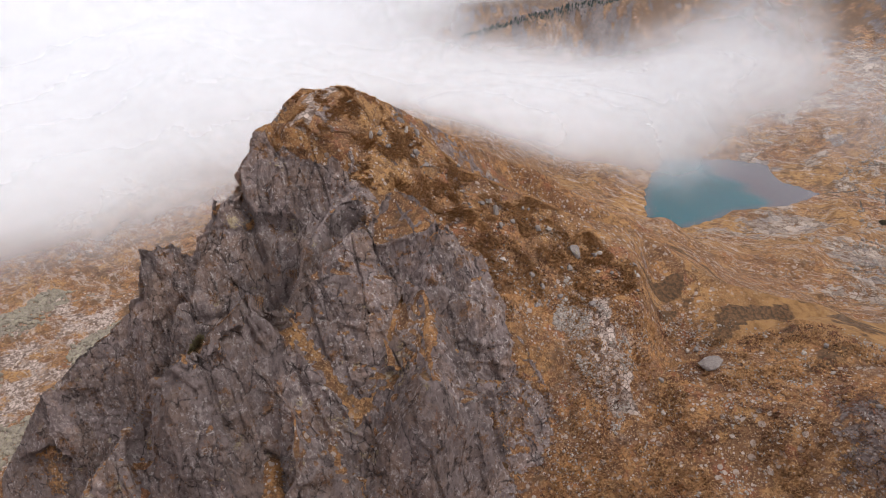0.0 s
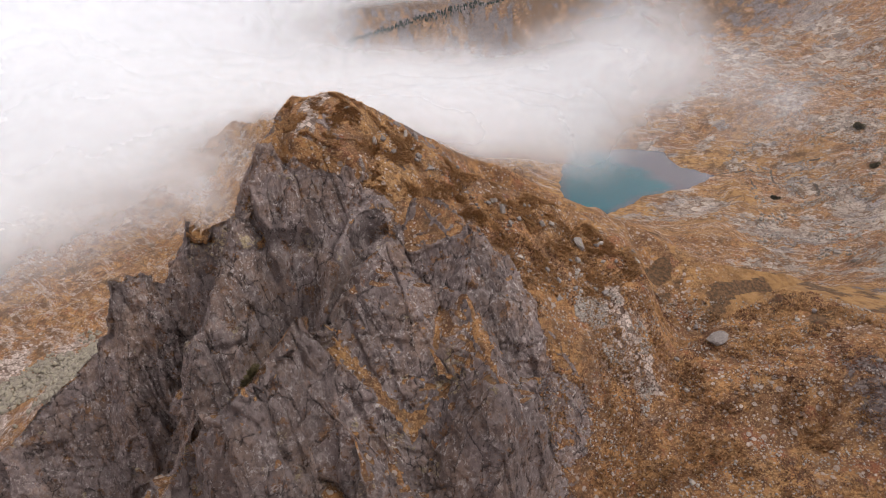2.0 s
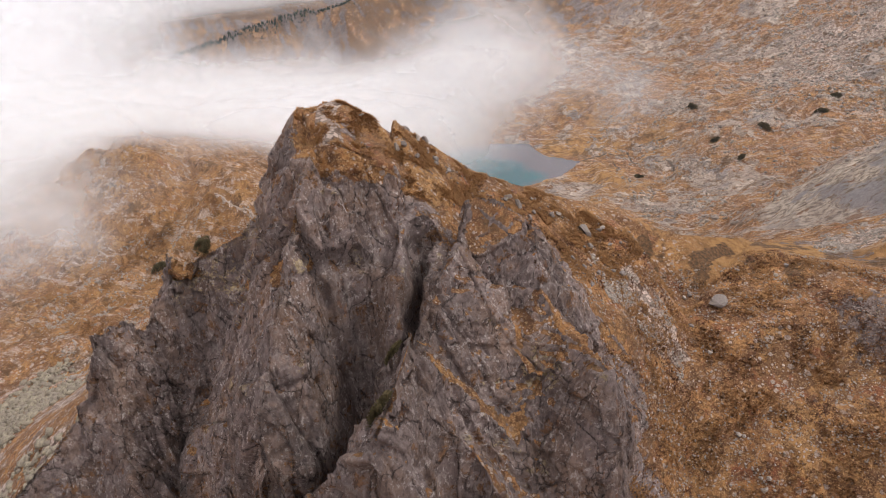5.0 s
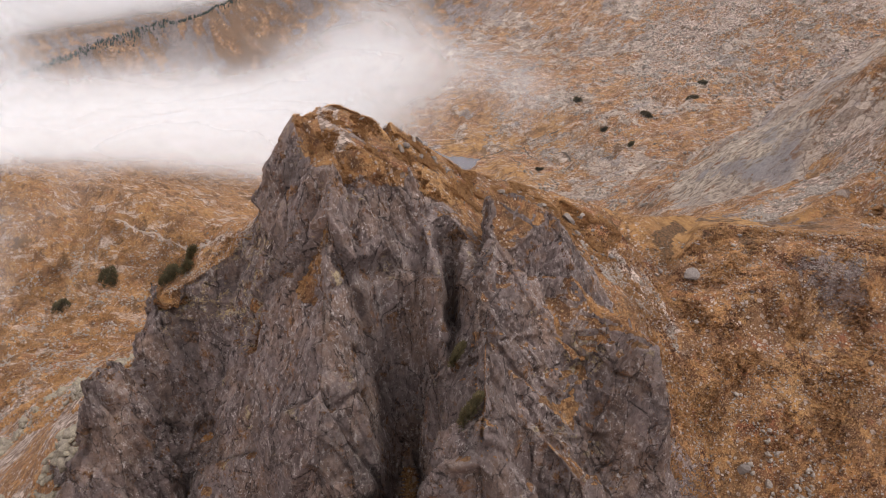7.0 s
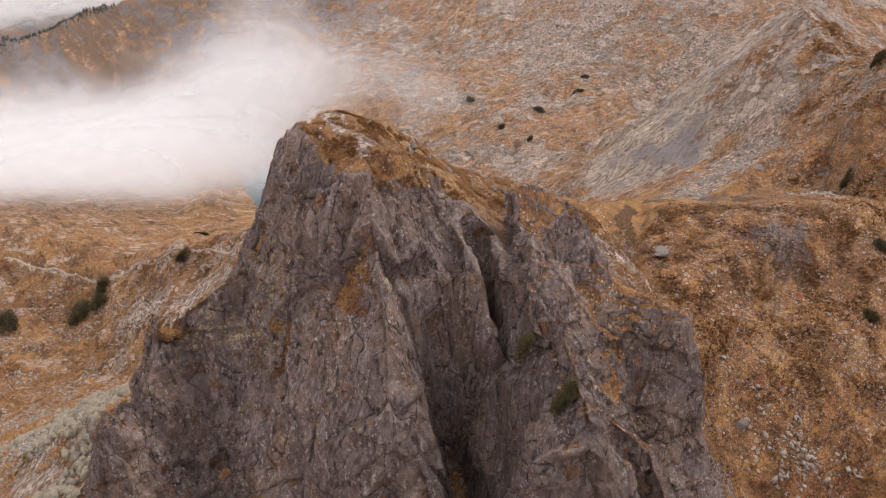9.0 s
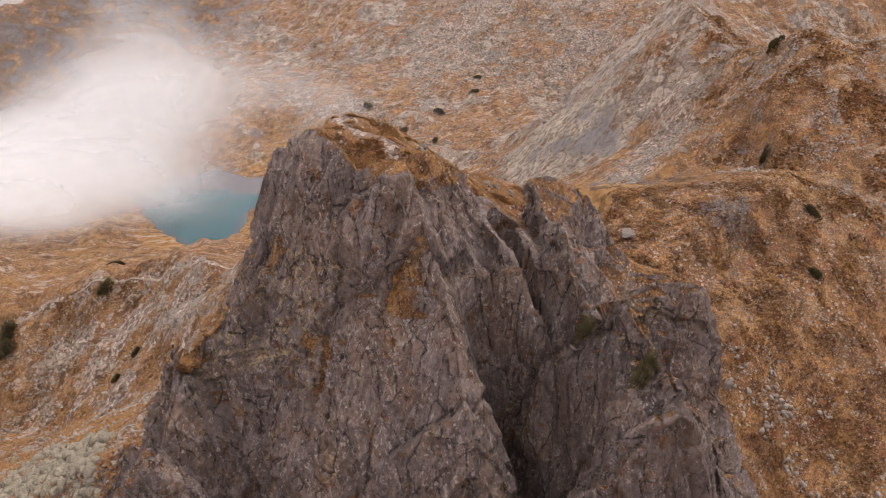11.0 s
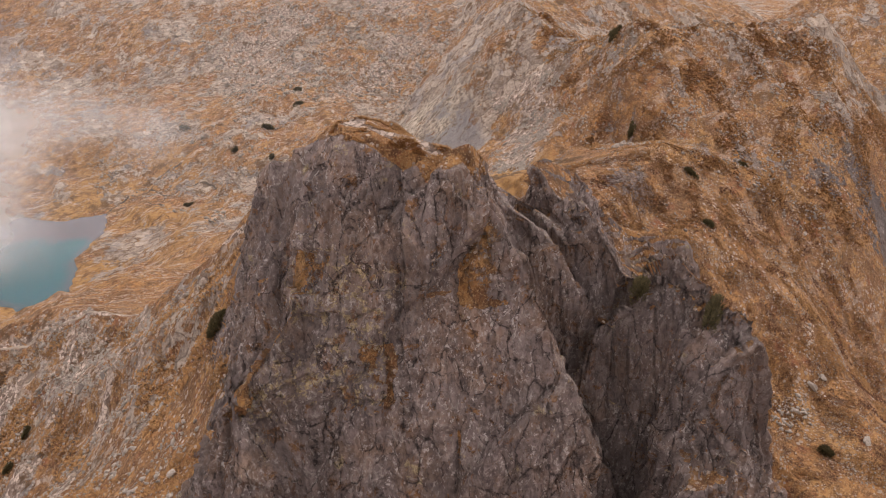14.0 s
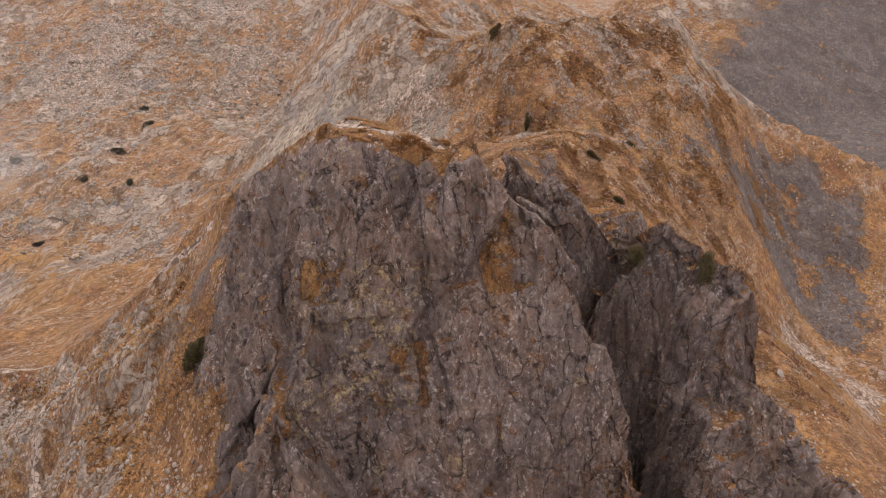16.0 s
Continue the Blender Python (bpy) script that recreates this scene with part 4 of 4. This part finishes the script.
def stone_shape(seed, detail):
    """Corners and faces of one broken stone about 1 m across, angular, with chipped sides."""
    bm = bmesh.new()
    bmesh.ops.create_icosphere(bm, subdivisions=detail, radius=0.5)
    r = random.Random(seed)
    cuts = [(Vector((r.uniform(-1, 1), r.uniform(-1, 1), r.uniform(-0.6, 1))).normalized(), r.uniform(0.14, 0.36)) for _ in range(9)]
    for v in bm.verts:
        for way, reach in cuts:
            over_by = v.co.dot(way) - reach
            if over_by > 0:
                v.co -= way * over_by
        v.co += noise.noise_vector(v.co * 3.1 + Vector((seed, 0, 0))) * 0.05
        v.co.z *= 0.72
    return bm


SHAPES = []
for k in range(10):
    bm = stone_shape(k + 1, 1)
    bmesh.ops.remove_doubles(bm, verts=bm.verts, dist=0.13)
    bmesh.ops.triangulate(bm, faces=bm.faces)
    bm.verts.index_update()
    SHAPES.append((np.array([v.co[:] for v in bm.verts]), np.array([[v.index for v in f.verts] for f in bm.faces])))
    bm.free()


def facing(x, y):
    """The land's upward direction at points of the plan."""
    e = 0.6
    gx = (sample(Z, x + e, y) - sample(Z, x - e, y)) / (2 * e)
    gy = (sample(Z, x, y + e) - sample(Z, x, y - e)) / (2 * e)
    n = np.stack([-gx, -gy, np.ones_like(gx)], 1)
    return n / np.linalg.norm(n, axis=1)[:, None]


def scatter(ring, count, clump, seed, steepest=1.3):
    """Points of the plan inside an outline, thicker where the clump noise is high."""
    r = np.random.default_rng(seed)
    xs, ys = [p[0] for p in ring], [p[1] for p in ring]
    x, y = r.uniform(min(xs), max(xs), count * 12), r.uniform(min(ys), max(ys), count * 12)
    chance = step(rough(x, y, clump, 3, seed), -0.15, 0.55) * (inside_gap(x, y, ring) < 0) * (sample(STEEP, x, y) < steepest) * (sample(SHORE, x, y) > 1)
    keep = np.nonzero(r.uniform(0, 1, len(x)) < chance)[0][:count]
    return x[keep], y[keep]


def stone_field(name, x, y, sizes, seed, material, label, category="stones"):
    """Many loose stones as one mesh, each an island of its own, pressed a little into the land."""
    r = np.random.default_rng(seed)
    z = sample(Z, x, y)
    verts, faces, at = [], [], 0
    for i in range(len(x)):
        co, tri = SHAPES[r.integers(len(SHAPES))]
        s = sizes[i] * r.uniform(0.7, 1.3, 3)
        m = np.array(Euler((r.uniform(-0.5, 0.5), r.uniform(-0.5, 0.5), r.uniform(0, 6.28))).to_matrix())
        verts.append((co * s) @ m.T + (x[i], y[i], z[i] + 0.1 * sizes[i]))
        faces.append(tri + at)
        at += len(co)
    verts, faces = np.concatenate(verts), np.concatenate(faces)
    me = bpy.data.meshes.new(name)
    me.vertices.add(len(verts))
    me.vertices.foreach_set("co", verts.astype(np.float32).ravel())
    me.loops.add(len(faces) * 3)
    me.loops.foreach_set("vertex_index", faces.astype(np.int32).ravel())
    me.polygons.add(len(faces))
    me.polygons.foreach_set("loop_start", np.arange(0, len(faces) * 3, 3, dtype=np.int32))
    me.update()
    me.materials.append(material)
    return tagged(new(name, me), label, category, kind="stuff")


def stone_sizes(n, small, large, seed):
    return small + (large - small) * np.random.default_rng(seed).uniform(0, 1, n) ** 2.6


SOUTH_SLOPE = [(-2, 76), (30, 70), (48, 66), (60, 40), (62, 5), (25, -12), (0, 5), (2, 42), (6, 60)]
NORTH_FLANK = [(-40, 96), (-18, 94), (2, 104), (10, 130), (20, 158), (6, 192), (-20, 222), (-75, 215), (-60, 150)]
CIRQUE = [(88, 128), (135, 190), (160, 250), (240, 330), (330, 320), (360, 150), (240, 110), (150, 105)]
HILL = [(58, 50), (96, 62), (120, 64), (165, 84), (110, 20), (96, -30), (70, -30), (54, 10)]
for name, ring, count, clump, small, large, seed, material, label in (
        ("slope_stones", SOUTH_SLOPE, 14000, 6, 0.12, 0.5, 11, PALE_STONE, "pale stones strewn over brown turf below the ridge"),
        ("flank_stones", NORTH_FLANK, 9000, 7, 0.25, 1.2, 12, PALE_STONE, "pale stones strewn over the ochre flank"),
        ("talus_blocks", WEST_TALUS, 11000, 30, 0.9, 2.9, 13, TALUS_STONE, "field of angular pale grey talus blocks"),
        ("valley_stones", CIRQUE, 6000, 16, 0.5, 2.4, 14, PALE_STONE, "scattered pale boulders on the valley floor"),
        ("hill_stones", HILL, 7000, 7, 0.2, 1.1, 15, PALE_STONE, "pale stones strewn over the rust-brown hillside")):
    x, y = scatter(ring, count, clump, seed)
    stone_field(name, x, y, stone_sizes(len(x), small, large, seed), seed, material, label)
for name, ring, count, small, large, seed, label in (
        ("scree_patch", PINK_SCREE, 1700, 0.14, 0.6, 21, "patch of whitish scree in brown turf"),
        ("scree_run", [(5, 112), (13, 134), (22, 156), (7, 150), (-3, 130)], 2600, 0.12, 0.8, 22, "run of pinkish scree below the trail"),
        ("block_chute", [(20, 47), (23, 41), (22, 30), (18, 21), (10, 18), (8, 25), (13, 34), (16, 43)], 520, 0.2, 1.3, 23, "tumble of whitish blocks in a grassy chute"),
        ("saddle_scree", [(62, 68), (74, 78), (102, 72), (118, 84), (106, 62), (86, 58)], 2400, 0.3, 1.2, 24, "band of pale scree above the saddle"),
        ("cirque_scree", [(235, 150), (230, 215), (275, 250), (330, 300), (360, 160), (300, 110)], 4200, 0.6, 3.0, 25, "wide apron of pale scree under the cirque wall")):
    x, y = scatter(ring, count, 4, seed)
    stone_field(name, x, y, stone_sizes(len(x), small, large, seed), seed, PALE_STONE, label, "scree")

# boulders that can be told apart
BOULDERS = {False: [], True: []}
for k in range(5):
    for grey in (False, True):
        bm = stone_shape(40 + k, 2)
        me = bpy.data.meshes.new("boulder")
        bm.to_mesh(me)
        bm.free()
        me.materials.append(GREY_STONE if grey else PALE_STONE)
        BOULDERS[grey].append(me)


def boulder(x, y, size, k, turn, grey=False, flat=1.0, group="boulders on the slopes"):
    me = BOULDERS[bool(grey)][k % 5]
    ob = new("boulder", me)
    n = Vector(facing(np.array([x]), np.array([y]))[0])
    z = float(sample(Z, x, y)[0]) + 0.12 * size
    tilt = Vector((0, 0, 1)).rotation_difference(n).to_matrix().to_4x4()
    ob.matrix_world = Matrix.Translation((x, y, z)) @ tilt @ pose(0, 0, 0, 0, 0, turn) @ Matrix.Diagonal((size, size * 0.8, size * flat, 1))
    return tagged(ob, "weathered grey boulder lying in turf" if grey else "pale weathered boulder lying in turf", "boulder", group)


boulder(29.5, 60.7, 4.2, 3, 40, True, 0.42)
boulder(15.2, 41.4, 2.6, 2, 10, True)
boulder(16, 38.8, 1.5, 3, 70)
boulder(18.4, 18.2, 3.0, 0, 25, False, 0.7)
boulder(20.3, 15.7, 2.1, 4, 80, False, 0.8)
boulder(9.1, 13.1, 2.4, 2, 30)
boulder(-5.8, 80, 1.6, 3, 0, True)
boulder(-10.5, 80.6, 1.5, 1, 0, True)
boulder(5.8, 72.6, 1.8, 0, 60, True)
boulder(15.8, 71.2, 2.6, 4, 120, True, 0.7)
for ring, count, small, large, seed in ((SOUTH_SLOPE, 60, 0.45, 1.2, 31), (NORTH_FLANK, 45, 0.8, 2.2, 32), (HILL, 35, 0.9, 2.0, 33), (CIRQUE, 35, 1.6, 5.0, 34)):
    x, y = scatter(ring, count, 12, seed)
    r = np.random.default_rng(seed)
    for i in range(len(x)):
        boulder(float(x[i]), float(y[i]), float(small + (large - small) * r.uniform() ** 2.5), int(r.integers(5)), float(r.uniform(0, 360)), r.uniform() < 0.35)


CREST = [(-13, 77), (-5, 84), (4, 80), (16, 73.5), (30, 70), (36, 62), (20, 62), (8, 62), (0, 66), (-7, 70)]
x, y = scatter(CREST, 110, 5, 35)
r = np.random.default_rng(35)
for i in range(len(x)):
    boulder(float(x[i]), float(y[i]), float(0.4 + 1.0 * r.uniform() ** 2.2), int(r.integers(5)), float(r.uniform(0, 360)), r.uniform() < 0.75, float(r.uniform(0.7, 1.3)), "blocks along the crest")


def needle_mass(x, y, width, height, count, seed, name, material, label):
    """A low mat of dwarf pine: short stems under many small upturned sprays, with an uneven top."""
    r = np.random.default_rng(seed)
    base = float(sample(Z, x, y)[0])
    thing = tagged(new(name), label, "shrub", "dwarf pines")
    thing.location = (x, y, base - 0.1)
    stems, sprays = bmesh.new(), bmesh.new()
    lobes = [(r.uniform(-0.3, 0.3) * width, r.uniform(-0.3, 0.3) * width, r.uniform(0.2, 0.36) * width, r.uniform(0.6, 1.0) * height) for _ in range(6)]
    for lx, ly, lr, lh in lobes:
        a, b = Vector((lx * 0.2, ly * 0.2, 0)), Vector((lx, ly, lh * 0.6))
        side = (b - a).orthogonal().normalized() * 0.05
        other = side.cross(b - a).normalized() * 0.05
        ring_a = [stems.verts.new(a + side * c + other * s) for c, s in ((1, 0), (0, 1), (-1, 0), (0, -1))]
        ring_b = [stems.verts.new(b + 0.4 * (side * c + other * s)) for c, s in ((1, 0), (0, 1), (-1, 0), (0, -1))]
        for i in range(4):
            stems.faces.new((ring_a[i], ring_a[(i + 1) % 4], ring_b[(i + 1) % 4], ring_b[i]))
    for _ in range(count):
        lx, ly, lr, lh = lobes[r.integers(len(lobes))]
        a, d = r.uniform(0, 6.28), r.uniform(0, 1) ** 0.5
        top = lh * math.sqrt(max(0.0, 1 - d * d * 0.85)) * r.uniform(0.55, 1.08)
        px, py = lx + lr * d * math.cos(a), ly + lr * d * math.sin(a)
        c = Vector((px, py, top + float(sample(Z, x + px, y + py)[0]) - base))
        way = Vector((math.cos(a) * d + r.uniform(-0.4, 0.4), math.sin(a) * d + r.uniform(-0.4, 0.4), r.uniform(0.4, 1.2))).normalized()
        side = way.orthogonal().normalized()
        s = r.uniform(0.1, 0.22) * (0.7 + 0.16 * width)
        for turn in (0.0, 1.57):
            u = Matrix.Rotation(turn, 3, way) @ side
            sprays.faces.new([sprays.verts.new(c - u * s * 0.5), sprays.verts.new(c + u * s * 0.5), sprays.verts.new(c + way * s * 2.0)])
    part("stems", stems, BARK, thing)
    part("crown", sprays, material, thing)
    return thing


PINES = [(-14.4, 100, 2.8, 1.2), (-22.5, 47.2, 1.7, 1.2), (50.2, 34.7, 2.2, 1.2), (96, 47.2, 3.2, 1.8), (-3.2, 191.4, 6.0, 2.6), (-8.9, 192.3, 6.5, 2.8), (10.1, 171.3, 3.6, 1.8), (-18.9, 53, 1.4, 0.9),
         (-23, 204, 5.5, 2.4), (200.8, 187.5, 5.0, 2.2), (182, 196, 3.5, 1.6), (176, 176, 3.0, 1.4), (38, 33, 1.8, 0.7), (150, 203, 3.5, 1.4), (-36, 205, 4.5, 1.8), (24, 186, 4.0, 1.2), (70, 44, 1.6, 0.8), (62, 22, 1.6, 0.9), (-6.6, 147, 1.8, 1.0), (-1, 147, 1.6, 0.9), (6.2, 19.9, 2.2, 1.3), (204, 231, 4.0, 1.8), (225, 181.6, 4.0, 1.6), (241, 188, 4.5, 2.0)]
for k, (x, y, w, h) in enumerate(PINES):
    needle_mass(x, y, w, h, int(500 + 130 * w), 50 + k, "dwarf_pine", PINE, "dark green dwarf pine mat on the mountainside")


def tuft_field(name, ring, count, clump, height, seed, material, label):
    """Grass tussocks: a few bent blades each, joined into one mesh."""
    x, y = scatter(ring, count, clump, seed, 1.6)
    r = np.random.default_rng(seed)
    z = sample(Z, x, y)
    n, blades = len(x), 6
    a = r.uniform(0, 6.28, (n, blades))
    h = height * r.uniform(0.5, 1.2, (n, blades))
    spread = r.uniform(0.4, 1.6, (n, blades)) * h
    wide = 0.45 * height
    foot = np.stack([x[:, None] + 0.1 * np.cos(a), y[:, None] + 0.1 * np.sin(a), z[:, None] - 0.05 + 0 * a], -1)
    side = np.stack([-np.sin(a) * wide, np.cos(a) * wide, 0 * a], -1)
    tip = foot + np.stack([np.cos(a) * spread, np.sin(a) * spread, h], -1)
    verts = np.stack([foot - side, foot + side, tip], 2).reshape(-1, 3)
    me = bpy.data.meshes.new(name)
    me.vertices.add(len(verts))
    me.vertices.foreach_set("co", verts.astype(np.float32).ravel())
    me.loops.add(len(verts))
    me.loops.foreach_set("vertex_index", np.arange(len(verts), dtype=np.int32))
    me.polygons.add(len(verts) // 3)
    me.polygons.foreach_set("loop_start", np.arange(0, len(verts), 3, dtype=np.int32))
    me.update()
    me.materials.append(material)
    return tagged(new(name, me), label, "grass", kind="stuff")


tuft_field("summit_grass", [(-19, 70), (-21, 82), (-8, 92), (10, 80), (26, 70), (14, 62), (2, 66), (-10, 68)], 16000, 3, 0.2, 61, STRAW, "straw-coloured tussock grass on the summit slope")
tuft_field("slope_grass", SOUTH_SLOPE, 26000, 5, 0.22, 62, STRAW, "ochre tussock grass below the ridge")
tuft_field("flank_grass", NORTH_FLANK, 18000, 9, 0.3, 63, STRAW, "ochre tussock grass on the flank")
tuft_field("bilberry_heath", SOUTH_SLOPE, 12000, 4, 0.2, 64, HEATH, "dark rusty bilberry heath between the stones")
tuft_field("hill_grass", HILL, 14000, 8, 0.32, 65, STRAW, "ochre tussock grass on the hillside")


def far_wood(line, count, spread, seed):
    """Spruces along a far crest: three skirts of boughs each, joined into one mesh."""
    r = np.random.default_rng(seed)
    verts, faces = [], []
    for _ in range(count):
        k = r.integers(len(line) - 1)
        t = r.uniform()
        x = line[k][0] + t * (line[k + 1][0] - line[k][0]) + r.normal() * spread * 0.4
        y = line[k][1] + t * (line[k + 1][1] - line[k][1]) - abs(r.normal()) * spread
        z, h = float(sample(Z, x, y)[0]), r.uniform(1.6, 3.6)
        for low, high, wide in ((0.05, 0.55, 0.3), (0.3, 0.8, 0.22), (0.6, 1.0, 0.13)):
            at, turn = len(verts), r.uniform(0, 6.28)
            verts += [(x + h * wide * q * math.cos(turn + a * 0.785), y + h * wide * q * math.sin(turn + a * 0.785), z + h * low) for a, q in zip(range(8), (1, 0.6) * 4)]
            verts.append((x, y, z + h * high))
            faces += [(at + a, at + (a + 1) % 8, at + 8) for a in range(8)]
    me = bpy.data.meshes.new("far_spruce_wood")
    me.from_pydata(verts, [], faces)
    me.materials.append(SPRUCE)
    return tagged(new("far_spruce_wood", me), "dark green spruces along the far misty ridge", "trees", kind="stuff")


far_wood([(-60, 700), (40, 705), (140, 709), (240, 690)], 800, 6, 91)
